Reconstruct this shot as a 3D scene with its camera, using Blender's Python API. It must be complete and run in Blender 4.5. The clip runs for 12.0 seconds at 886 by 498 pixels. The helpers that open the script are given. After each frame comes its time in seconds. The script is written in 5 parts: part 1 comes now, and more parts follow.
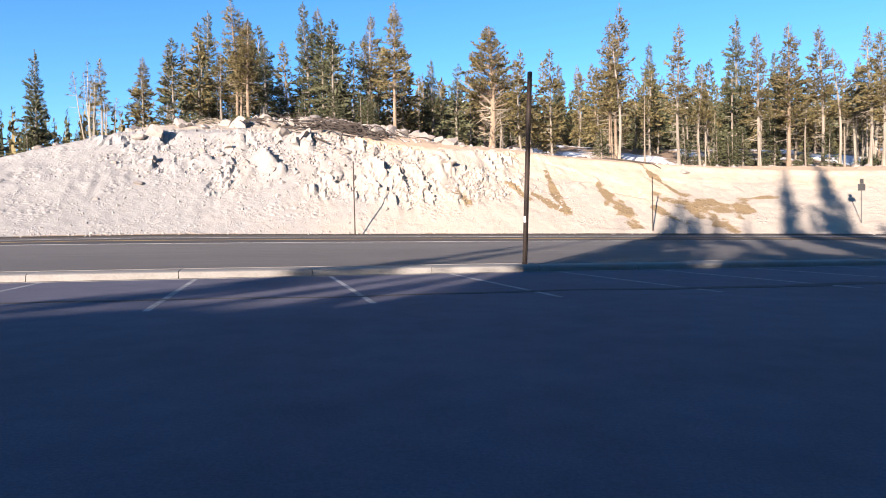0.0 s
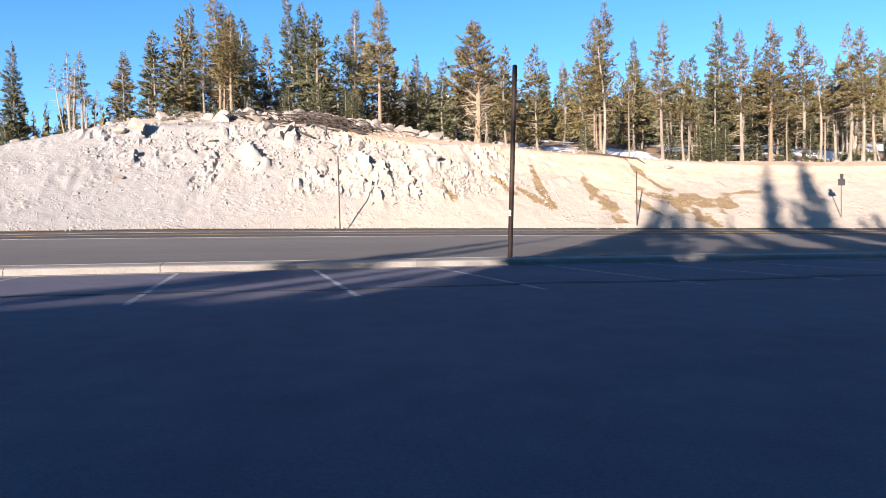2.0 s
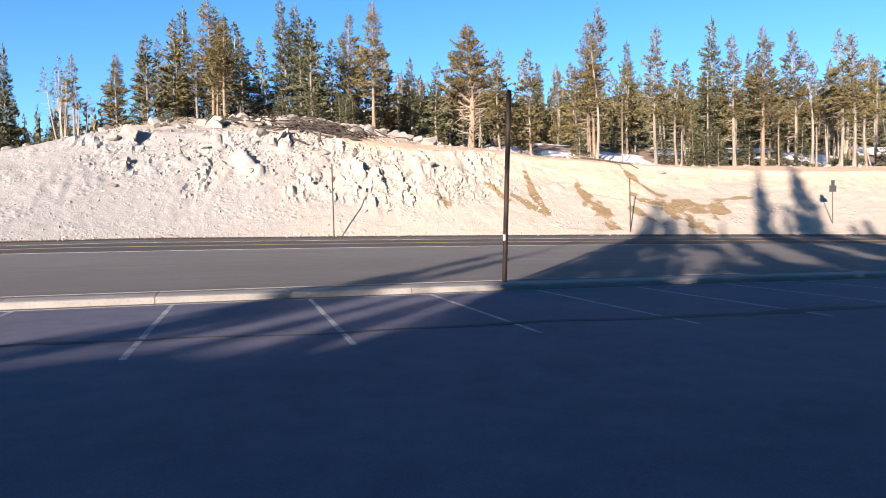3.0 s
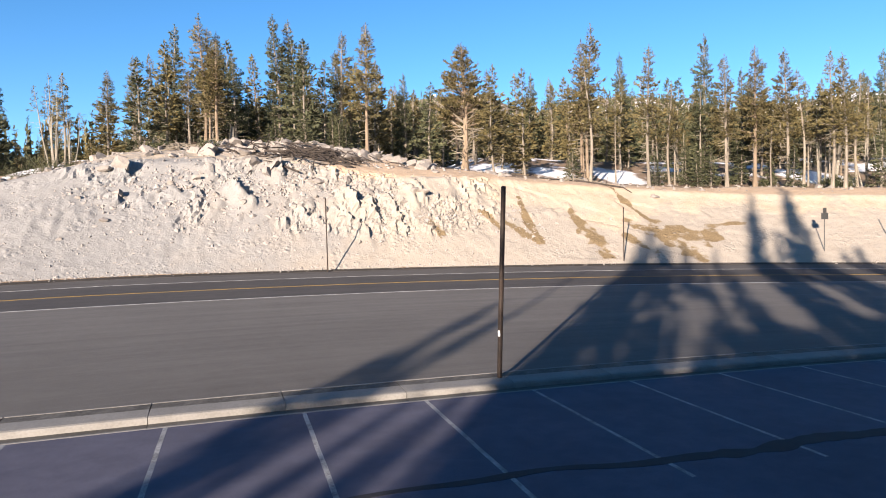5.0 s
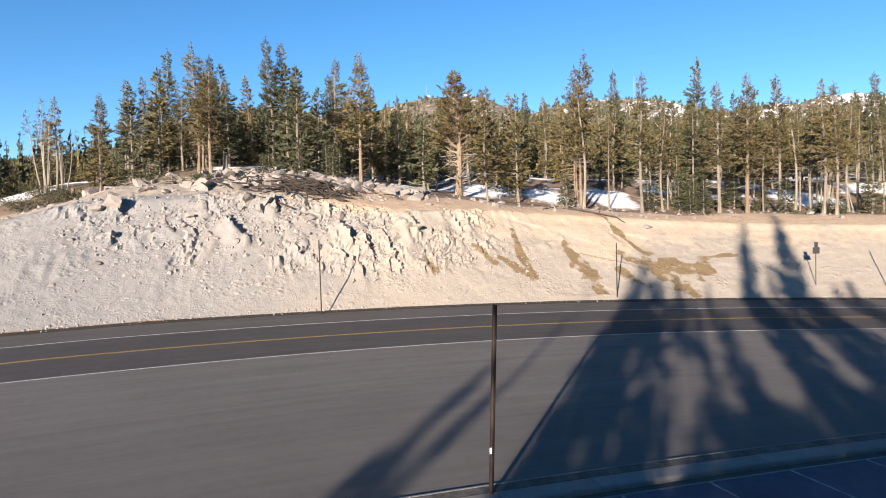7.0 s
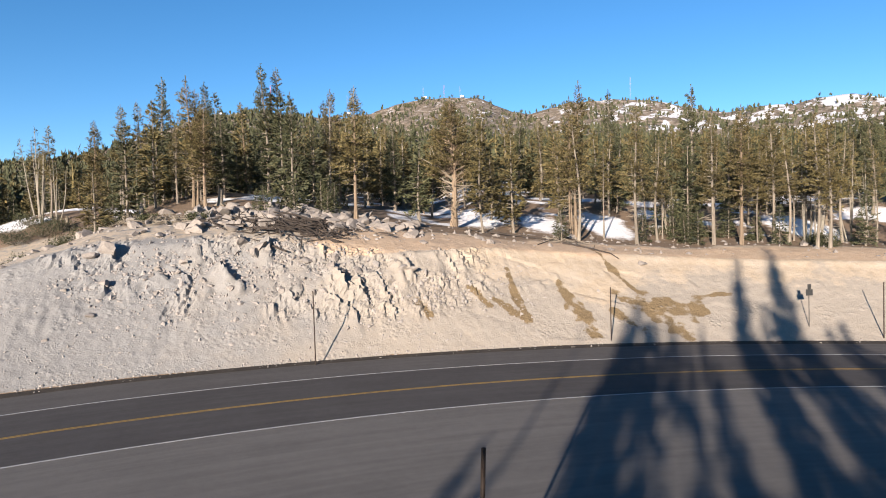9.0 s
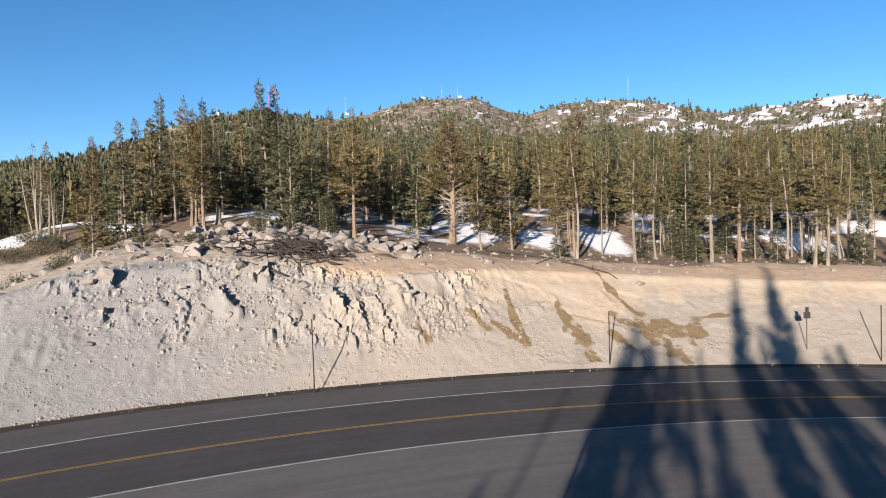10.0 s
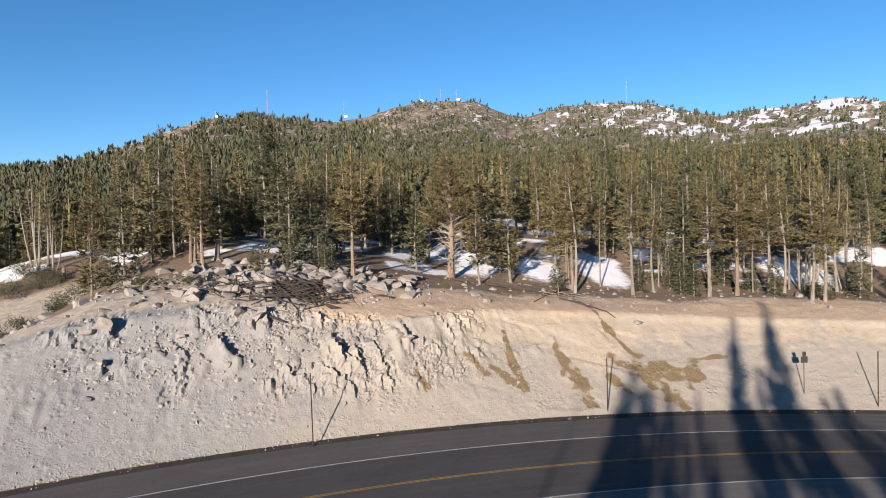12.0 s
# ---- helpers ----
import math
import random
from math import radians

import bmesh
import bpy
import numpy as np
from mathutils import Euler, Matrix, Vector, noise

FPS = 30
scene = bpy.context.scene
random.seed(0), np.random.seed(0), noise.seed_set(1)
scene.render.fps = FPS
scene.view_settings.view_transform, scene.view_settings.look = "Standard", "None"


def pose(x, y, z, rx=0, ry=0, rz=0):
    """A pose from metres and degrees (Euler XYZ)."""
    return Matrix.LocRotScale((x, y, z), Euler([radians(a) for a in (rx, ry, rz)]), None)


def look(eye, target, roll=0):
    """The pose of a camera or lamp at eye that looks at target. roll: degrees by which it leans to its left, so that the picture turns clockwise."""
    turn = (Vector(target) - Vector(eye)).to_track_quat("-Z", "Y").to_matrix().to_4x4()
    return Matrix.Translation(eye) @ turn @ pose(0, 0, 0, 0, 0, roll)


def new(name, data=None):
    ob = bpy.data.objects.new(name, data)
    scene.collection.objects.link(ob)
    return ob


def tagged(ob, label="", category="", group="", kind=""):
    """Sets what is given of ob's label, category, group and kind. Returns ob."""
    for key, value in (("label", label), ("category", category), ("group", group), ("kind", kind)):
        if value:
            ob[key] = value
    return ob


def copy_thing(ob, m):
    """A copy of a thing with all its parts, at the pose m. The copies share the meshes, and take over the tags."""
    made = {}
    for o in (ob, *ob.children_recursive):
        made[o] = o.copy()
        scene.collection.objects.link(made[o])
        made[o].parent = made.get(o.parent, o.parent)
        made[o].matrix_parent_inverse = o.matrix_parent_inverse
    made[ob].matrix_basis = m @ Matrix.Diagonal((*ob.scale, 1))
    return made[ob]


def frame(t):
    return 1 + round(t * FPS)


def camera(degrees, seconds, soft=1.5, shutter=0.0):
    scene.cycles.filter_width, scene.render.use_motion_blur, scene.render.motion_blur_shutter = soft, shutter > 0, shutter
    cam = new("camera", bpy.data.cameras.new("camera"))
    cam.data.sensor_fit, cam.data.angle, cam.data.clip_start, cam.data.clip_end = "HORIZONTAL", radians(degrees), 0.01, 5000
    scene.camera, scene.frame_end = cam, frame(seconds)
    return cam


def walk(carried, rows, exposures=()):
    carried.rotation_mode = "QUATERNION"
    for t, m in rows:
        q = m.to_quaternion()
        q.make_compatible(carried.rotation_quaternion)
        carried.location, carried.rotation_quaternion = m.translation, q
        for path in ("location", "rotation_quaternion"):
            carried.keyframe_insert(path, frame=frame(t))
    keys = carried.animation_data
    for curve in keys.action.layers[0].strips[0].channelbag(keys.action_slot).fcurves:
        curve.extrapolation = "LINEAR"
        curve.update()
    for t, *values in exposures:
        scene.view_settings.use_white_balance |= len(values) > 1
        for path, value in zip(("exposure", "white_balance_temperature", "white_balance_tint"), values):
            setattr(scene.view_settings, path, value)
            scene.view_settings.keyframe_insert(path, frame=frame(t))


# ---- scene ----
cam = camera(70.3, 12.0, soft=1.0)
METRES, EYE, TILT, LEAN, TURN = 1.0, 0.95, -1.0, 1.0, 0.0
# seconds, stops, kelvin, tint
EXPOSURES = [(0.0, 2.18, 6250, 19), (3.0, 2.12, 6300, 19), (5.0, 1.93, 6380, 16), (7.0, 1.74, 6330, 15), (9.0, 1.54, 6230, 14), (12.0, 1.33, 6080, 14)]
ROWS = [
    (0.0, -0.000, 0.000, -0.000, 0.000, -0.000, -0.000),
    (0.5, 0.004, 0.047, -0.020, -0.298, -0.152, 0.022),
    (1.0, 0.021, 0.047, -0.031, -0.653, -0.302, 0.049),
    (1.5, 0.009, 0.072, -0.033, -0.996, -0.386, 0.052),
    (2.0, 0.011, 0.037, -0.035, -1.312, -0.451, 0.078),
    (2.5, 0.017, 0.015, 0.126, -1.571, -0.507, 0.087),
    (3.0, -0.011, -0.004, 0.621, -1.877, -0.567, 0.154),
    (5.0, -0.021, 0.071, 3.068, -2.450, -0.600, 0.329),
    (5.5, -0.014, 0.056, 3.719, -2.590, -0.594, 0.380),
    (6.0, 0.021, 0.030, 4.460, -2.681, -0.578, 0.402),
    (6.5, 0.069, 0.036, 5.236, -2.761, -0.580, 0.417),
    (7.0, 0.079, 0.033, 6.069, -2.933, -0.595, 0.466),
    (9.0, 0.318, 0.011, 9.723, -3.213, -0.595, 0.537),
    (9.5, 0.266, 0.027, 10.713, -3.332, -0.609, 0.579),
    (10.0, 0.285, -0.006, 11.724, -3.396, -0.586, 0.600),
    (10.5, 0.296, -0.054, 12.741, -3.438, -0.534, 0.600),
    (11.0, 0.334, -0.093, 13.758, -3.444, -0.500, 0.639),
    (11.5, 0.341, -0.114, 14.799, -3.461, -0.490, 0.660),
    (12.0, 0.366, -0.109, 15.493, -3.505, -0.448, 0.654),
]
walk(cam, [(t, pose(0, 0, EYE, TILT, LEAN, TURN) @ pose(METRES * x, METRES * y, METRES * z, 90 + pitch, roll, yaw)) for t, x, y, z, yaw, pitch, roll in ROWS],
     exposures=EXPOSURES)

# ---- light ----
SUN_AZ, SUN_EL = radians(23.0), radians(11.6)      # the way the light goes, clockwise from +y; the sun's height
world = bpy.data.worlds.new("world")
scene.world = world
world.use_nodes = True
sky = world.node_tree.nodes.new("ShaderNodeTexSky")
sky.sky_type, sky.sun_disc = "NISHITA", False
sky.sun_elevation, sky.sun_rotation = SUN_EL, SUN_AZ + math.pi
sky.altitude, sky.air_density, sky.dust_density, sky.ozone_density = 2600, 1.0, 0.0, 2.2
backdrop = world.node_tree.nodes["Background"]
backdrop.inputs["Strength"].default_value = 0.066
deeper = world.node_tree.nodes.new("ShaderNodeHueSaturation")      # thin dry mountain air: a deep clear blue
deeper.inputs["Saturation"].default_value = 1.22
deeper.inputs["Hue"].default_value = 0.497
world.node_tree.links.new(sky.outputs["Color"], deeper.inputs["Color"])
world.node_tree.links.new(deeper.outputs["Color"], backdrop.inputs["Color"])
sun = new("sun", bpy.data.lights.new("sun", "SUN"))
sun.data.energy, sun.data.angle, sun.data.color = 5.0, radians(0.75), (1.0, 0.86, 0.69)
sun.matrix_world = look((0, 0, 0), (math.sin(SUN_AZ) * math.cos(SUN_EL), math.cos(SUN_AZ) * math.cos(SUN_EL), -math.sin(SUN_EL)))

CX, CY, TOE = 24.3, -55.1, 106.1          # the road bend's centre, and the radius of the bank's foot
KX, KY, KERB = 56.3, -177.4, 200.0        # the kerb's centre and radius

# ---- materials ----
def material(name, rough=0.8, metal=0.0):
    m = bpy.data.materials.new(name)
    m.use_nodes = True
    n = m.node_tree.nodes
    b = n["Principled BSDF"]
    b.inputs["Roughness"].default_value, b.inputs["Metallic"].default_value = rough, metal
    b.inputs["Specular IOR Level"].default_value = 0.3
    return m, n, m.node_tree.links, b


def node(n, kind, **values):
    a = n.new("ShaderNode" + kind)
    for key, value in values.items():
        a.inputs[key].default_value = value
    return a


def noise_of(n, l, co, scale, detail=5.0, rough=0.6):
    a = node(n, "TexNoise", Scale=scale, Detail=detail, Roughness=rough)
    l.new(co, a.inputs["Vector"])
    return a.outputs["Fac"]


def ramp(n, l, fac, stops):
    r = n.new("ShaderNodeValToRGB")
    e = r.color_ramp.elements
    e[0].position, e[0].color = stops[0][0], (*stops[0][1], 1)
    e[1].position, e[1].color = stops[-1][0], (*stops[-1][1], 1)
    for p, c in stops[1:-1]:
        e.new(p).color = (*c, 1)
    l.new(fac, r.inputs["Fac"])
    return r.outputs["Color"]


def mix(n, l, fac, a, b, how="MIX"):
    m = n.new("ShaderNodeMix")
    m.data_type, m.blend_type = "RGBA", how
    for k, v in ((0, fac), (6, a), (7, b)):
        if isinstance(v, (int, float)):
            m.inputs[k].default_value = v
        elif isinstance(v, tuple):
            m.inputs[k].default_value = (*v, 1)
        else:
            l.new(v, m.inputs[k])
    return m.outputs[2]


def bump(n, l, b, height, strength=0.4, distance=0.03):
    k = node(n, "Bump", Strength=strength, Distance=distance)
    l.new(height, k.inputs["Height"])
    l.new(k.outputs["Normal"], b.inputs["Normal"])


def where(n):
    return n.new("ShaderNodeTexCoord").outputs["Object"]


def two_scale(name, dark, light, fine, coarse, rough=0.85, metal=0.0, bumps=0.3, distance=0.02, stretch=None, spread=(0.3, 0.7), vary=0.0):
    """A surface whose colour drifts at a coarse scale and is grained at a fine one."""
    m, n, l, b = material(name, rough, metal)
    co = where(n)
    if stretch:
        k = n.new("ShaderNodeMapping")
        k.inputs["Scale"].default_value = stretch
        l.new(co, k.inputs["Vector"])
        co = k.outputs["Vector"]
    f = noise_of(n, l, co, fine)
    c = noise_of(n, l, co, coarse, 3.0)
    mid = tuple((a + d) / 2 for a, d in zip(dark, light))
    col = mix(n, l, 0.5, ramp(n, l, c, [(spread[0], dark), (0.5, mid), (spread[1], light)]), ramp(n, l, f, [(spread[0], dark), (spread[1], light)]))
    if vary:
        h = n.new("ShaderNodeHueSaturation")
        r = node(n, "MapRange")
        l.new(n.new("ShaderNodeObjectInfo").outputs["Random"], r.inputs["Value"])
        r.inputs["To Min"].default_value, r.inputs["To Max"].default_value = 1 - vary, 1 + vary
        l.new(r.outputs["Result"], h.inputs["Value"])
        l.new(col, h.inputs["Color"])
        col = h.outputs["Color"]
    l.new(col, b.inputs["Base Color"])
    bump(n, l, b, f, bumps, distance)
    return m


def asphalt(name, dark, light, streak, inner_shade=None, gloss=0.12):
    """Rolled asphalt: speckled stone, worn streaks along the bend, a few stains."""
    m, n, l, b = material(name, 0.88)
    b.inputs["Specular IOR Level"].default_value = gloss
    co = where(n)
    fine = noise_of(n, l, co, 60.0, 3.0, 0.8)
    coarse = noise_of(n, l, co, 0.35, 4.0)
    mid = noise_of(n, l, co, 2.2, 5.0)
    sep = n.new("ShaderNodeSeparateXYZ")
    l.new(co, sep.inputs["Vector"])
    v = n.new("ShaderNodeVectorMath")
    v.operation = "DISTANCE"
    flat = n.new("ShaderNodeCombineXYZ")
    l.new(sep.outputs["X"], flat.inputs["X"])
    l.new(sep.outputs["Y"], flat.inputs["Y"])
    l.new(flat.outputs["Vector"], v.inputs[0])
    v.inputs[1].default_value = (CX, CY, 0)
    ring = n.new("ShaderNodeCombineXYZ")
    l.new(v.outputs["Value"], ring.inputs["X"])
    slow = n.new("ShaderNodeMath")
    slow.operation = "MULTIPLY"
    slow.inputs[1].default_value = 0.04
    l.new(sep.outputs["X"], slow.inputs[0])
    l.new(slow.outputs["Value"], ring.inputs["Y"])
    lines = noise_of(n, l, ring.outputs["Vector"], 1.6, 5.0, 0.65)
    base = ramp(n, l, coarse, [(0.36, dark), (0.64, light)])
    base = mix(n, l, 0.45, base, ramp(n, l, mid, [(0.38, dark), (0.64, light)]))
    base = mix(n, l, streak, base, ramp(n, l, lines, [(0.35, dark), (0.65, light)]))
    base = mix(n, l, 0.22, base, ramp(n, l, fine, [(0.35, tuple(c * 0.5 for c in dark)), (0.68, tuple(min(1, c * 1.7) for c in light))]))
    if inner_shade:        # dimmer light towards the bend's inner edge, painted into the colour
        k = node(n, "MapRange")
        k.inputs["From Min"].default_value, k.inputs["From Max"].default_value = inner_shade[0], inner_shade[1]
        k.inputs["To Min"].default_value, k.inputs["To Max"].default_value = inner_shade[2], 1.0
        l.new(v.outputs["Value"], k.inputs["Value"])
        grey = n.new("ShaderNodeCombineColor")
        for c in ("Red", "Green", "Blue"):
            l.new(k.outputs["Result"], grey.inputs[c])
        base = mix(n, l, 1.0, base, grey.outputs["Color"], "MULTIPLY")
    l.new(base, b.inputs["Base Color"])
    bump(n, l, b, fine, 0.35, 0.012)
    return m


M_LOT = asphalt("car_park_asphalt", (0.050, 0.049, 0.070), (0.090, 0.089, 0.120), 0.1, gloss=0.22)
M_ROAD = asphalt("road_asphalt", (0.047, 0.043, 0.042), (0.079, 0.074, 0.071), 0.5)
M_SHOULDER = asphalt("shoulder_asphalt", (0.065, 0.059, 0.056), (0.112, 0.104, 0.097), 0.5)
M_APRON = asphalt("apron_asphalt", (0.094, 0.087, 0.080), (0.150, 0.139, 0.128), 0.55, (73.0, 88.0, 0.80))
M_CONCRETE = two_scale("kerb_concrete", (0.120, 0.114, 0.103), (0.205, 0.196, 0.182), 22.0, 1.3, 0.9, vary=0.08)
M_STRIP = two_scale("dirty_concrete", (0.036, 0.032, 0.027), (0.118, 0.107, 0.092), 14.0, 2.2, 0.92, spread=(0.38, 0.64), vary=0.08)
M_GUTTER = two_scale("gutter_concrete", (0.040, 0.036, 0.030), (0.112, 0.102, 0.086), 16.0, 1.6, 0.92, vary=0.1)
M_WHITE = two_scale("white_road_paint", (0.207, 0.207, 0.203), (0.359, 0.359, 0.349), 40.0, 2.0, 0.7, bumps=0.15)
M_WORN = two_scale("worn_white_paint", (0.085, 0.085, 0.090), (0.330, 0.330, 0.325), 30.0, 3.0, 0.8, bumps=0.15, spread=(0.38, 0.66))
M_YELLOW = two_scale("yellow_road_paint", (0.153, 0.094, 0.021), (0.237, 0.153, 0.038), 40.0, 2.0, 0.7, bumps=0.15)
M_ROCK = two_scale("granite", (0.142, 0.124, 0.109), (0.246, 0.220, 0.195), 9.0, 1.2, 0.92, bumps=0.6, distance=0.05, vary=0.12)
M_STONE = two_scale("loose_granite", (0.178, 0.160, 0.145), (0.269, 0.245, 0.223), 12.0, 2.0, 0.92, bumps=0.4, distance=0.03)
M_DIRT = two_scale("dark_verge_dirt", (0.015, 0.013, 0.010), (0.052, 0.042, 0.034), 9.0, 0.8, 0.95, bumps=0.8, distance=0.05)
M_TAR = two_scale("tar_seal", (0.010, 0.010, 0.012), (0.032, 0.031, 0.034), 20.0, 1.2, 0.85)
M_BARK = two_scale("tan_bark", (0.096, 0.069, 0.044), (0.221, 0.170, 0.120), 7.0, 1.0, 0.95, bumps=0.9, distance=0.04, stretch=(1, 1, 0.2), vary=0.12)
M_GREYBARK = two_scale("grey_bark", (0.088, 0.074, 0.058), (0.232, 0.200, 0.158), 7.0, 1.0, 0.95, bumps=0.9, distance=0.04, stretch=(1, 1, 0.2), vary=0.15)
M_PALE = two_scale("bleached_bark", (0.140, 0.124, 0.098), (0.245, 0.220, 0.178), 7.0, 1.0, 0.95, bumps=0.6, distance=0.03, stretch=(1, 1, 0.2), vary=0.1)
M_DEAD = two_scale("weathered_dead_wood", (0.107, 0.090, 0.067), (0.242, 0.208, 0.161), 9.0, 1.0, 0.95, bumps=0.6, distance=0.03, stretch=(1, 1, 0.2), vary=0.12)
M_BRUSH = two_scale("dark_dead_twigs", (0.018, 0.014, 0.012), (0.065, 0.052, 0.042), 9.0, 1.0, 0.95, bumps=0.5, distance=0.03)
M_STEEL = two_scale("rusty_black_steel", (0.012, 0.010, 0.009), (0.045, 0.030, 0.022), 14.0, 2.0, 0.75, 0.3)
M_SIGNBACK = two_scale("dull_sign_metal", (0.030, 0.030, 0.030), (0.066, 0.066, 0.063), 10.0, 2.0, 0.6, 0.6)
M_TAPE = two_scale("white_reflective_tape", (0.6, 0.6, 0.58), (0.85, 0.85, 0.83), 20.0, 3.0, 0.4)
M_TOWER = two_scale("tower_steel", (0.16, 0.15, 0.15), (0.30, 0.29, 0.29), 1.0, 0.2, 0.6)
M_TOWERRED = two_scale("red_tower_paint", (0.45, 0.10, 0.07), (0.60, 0.16, 0.10), 1.0, 0.2, 0.6)
M_HUT = two_scale("pale_hut_wall", (0.6, 0.6, 0.6), (0.8, 0.8, 0.8), 1.0, 0.2, 0.7)


def needles(name, dark, light, tip):
    m, n, l, b = material(name, 0.75)
    co = where(n)
    f = noise_of(n, l, co, 1.4, 4.0)
    g = n.new("ShaderNodeNewGeometry").outputs["Random Per Island"]
    col = mix(n, l, 0.5, ramp(n, l, f, [(0.3, dark), (0.7, light)]), ramp(n, l, g, [(0.0, dark), (0.75, light), (1.0, tip)]))
    h = n.new("ShaderNodeHueSaturation")
    r = node(n, "MapRange")
    l.new(n.new("ShaderNodeObjectInfo").outputs["Random"], r.inputs["Value"])
    r.inputs["To Min"].default_value, r.inputs["To Max"].default_value = 0.8, 1.2
    l.new(r.outputs["Result"], h.inputs["Value"])
    l.new(col, h.inputs["Color"])
    l.new(h.outputs["Color"], b.inputs["Base Color"])
    return m


M_NEEDLE = needles("pine_needles", (0.024, 0.023, 0.010), (0.118, 0.094, 0.035), (0.200, 0.152, 0.062))
M_FIR = needles("dark_fir_needles", (0.017, 0.022, 0.011), (0.065, 0.067, 0.030), (0.122, 0.110, 0.052))
M_BUSH = needles("bush_leaves", (0.016, 0.020, 0.008), (0.046, 0.048, 0.018), (0.085, 0.078, 0.034))


def land_material():
    """Pale decomposed granite, ochre clay, brown forest floor and old snow; the masks ride on the mesh."""
    m, n, l, b = material("hillside_soil", 0.95)
    co = where(n)
    fine, mid, big = noise_of(n, l, co, 9.0, 6.0, 0.7), noise_of(n, l, co, 1.3, 6.0), noise_of(n, l, co, 0.22, 4.0)
    at = n.new("ShaderNodeAttribute")
    at.attribute_name = "cover"
    sep = n.new("ShaderNodeSeparateColor")
    l.new(at.outputs["Color"], sep.inputs["Color"])

    def edged(mask, amount=0.9):
        a = n.new("ShaderNodeMath")
        a.operation = "MULTIPLY_ADD"
        l.new(mid, a.inputs[0])
        a.inputs[1].default_value = amount
        l.new(mask, a.inputs[2])
        r = node(n, "MapRange")
        r.interpolation_type = "SMOOTHSTEP"
        l.new(a.outputs["Value"], r.inputs["Value"])
        r.inputs["From Min"].default_value, r.inputs["From Max"].default_value = 0.5 + amount * 0.5 - 0.16, 0.5 + amount * 0.5 + 0.16
        return r.outputs["Result"]

    pale = mix(n, l, 0.5, ramp(n, l, mid, [(0.25, (0.144, 0.139, 0.133)), (0.5, (0.189, 0.184, 0.176)), (0.75, (0.232, 0.227, 0.218))]), ramp(n, l, fine, [(0.3, (0.135, 0.132, 0.125)), (0.7, (0.238, 0.232, 0.222))]))
    axis = n.new("ShaderNodeSeparateXYZ")
    l.new(co, axis.inputs["Vector"])
    side = node(n, "MapRange")
    side.interpolation_type = "SMOOTHSTEP"
    wander = n.new("ShaderNodeMath")
    wander.operation = "MULTIPLY_ADD"
    wander.inputs[1].default_value = 34.0
    l.new(big, wander.inputs[0])
    l.new(axis.outputs["X"], wander.inputs[2])
    l.new(wander.outputs["Value"], side.inputs["Value"])
    side.inputs["From Min"].default_value, side.inputs["From Max"].default_value = -3.0, 19.0
    side.inputs["To Max"].default_value = 0.9
    pale = mix(n, l, side.outputs["Result"], pale, mix(n, l, 0.4, (0.249, 0.217, 0.177), ramp(n, l, mid, [(0.3, (0.214, 0.179, 0.138)), (0.7, (0.271, 0.243, 0.204))])))
    ochre = mix(n, l, 0.5, ramp(n, l, mid, [(0.28, (0.255, 0.190, 0.122)), (0.5, (0.325, 0.262, 0.186)), (0.70, (0.352, 0.300, 0.236))]), ramp(n, l, fine, [(0.3, (0.262, 0.208, 0.146)), (0.7, (0.345, 0.292, 0.226))]))
    ochre = mix(n, l, ramp(n, l, big, [(0.46, (0, 0, 0)), (0.60, (0.55, 0.55, 0.55))]), ochre, (0.305, 0.262, 0.210))
    brown = mix(n, l, 0.5, ramp(n, l, mid, [(0.3, (0.115, 0.076, 0.046)), (0.7, (0.215, 0.152, 0.100))]), ramp(n, l, fine, [(0.3, (0.072, 0.050, 0.034)), (0.7, (0.205, 0.150, 0.102))]))
    white = ramp(n, l, fine, [(0.3, (0.60, 0.60, 0.61)), (0.7, (0.74, 0.74, 0.75))])
    col = mix(n, l, edged(sep.outputs["Green"]), pale, ochre)
    col = mix(n, l, edged(sep.outputs["Red"]), col, brown)
    top = n.new("ShaderNodeAttribute")
    top.attribute_name = "sand"
    sand = mix(n, l, 0.5, ramp(n, l, mid, [(0.3, (0.300, 0.206, 0.128)), (0.7, (0.455, 0.345, 0.240))]), ramp(n, l, fine, [(0.3, (0.290, 0.208, 0.138)), (0.7, (0.450, 0.345, 0.245))]))
    col = mix(n, l, edged(top.outputs["Fac"], 0.7), col, sand)
    seep = ramp(n, l, fine, [(0.3, (0.085, 0.058, 0.028)), (0.7, (0.185, 0.135, 0.075))])
    col = mix(n, l, edged(at.outputs["Alpha"], 1.4), col, seep)
    col = mix(n, l, edged(sep.outputs["Blue"], 0.6), col, white)
    # stones of two sizes set in the soil, in patches
    stones = []
    for size, spread in ((2.3, 0.50), (6.5, 0.48)):
        cell = node(n, "TexVoronoi", Scale=size, Randomness=1.0)
        cell.feature = "F1"
        l.new(co, cell.inputs["Vector"])
        h = node(n, "MapRange")
        l.new(cell.outputs["Distance"], h.inputs["Value"])
        h.inputs["From Min"].default_value, h.inputs["From Max"].default_value = 0.05, 0.55
        h.inputs["To Min"].default_value, h.inputs["To Max"].default_value = 1.0, 0.0
        p = node(n, "MapRange")
        l.new(noise_of(n, l, co, size * 0.17, 4.0), p.inputs["Value"])
        p.inputs["From Min"].default_value, p.inputs["From Max"].default_value = spread, spread + 0.16
        k = n.new("ShaderNodeMath")
        k.operation = "MULTIPLY"
        l.new(h.outputs["Result"], k.inputs[0])
        l.new(p.outputs["Result"], k.inputs[1])
        q = node(n, "MapRange")      # the clay has few stones
        l.new(sep.outputs["Green"], q.inputs["Value"])
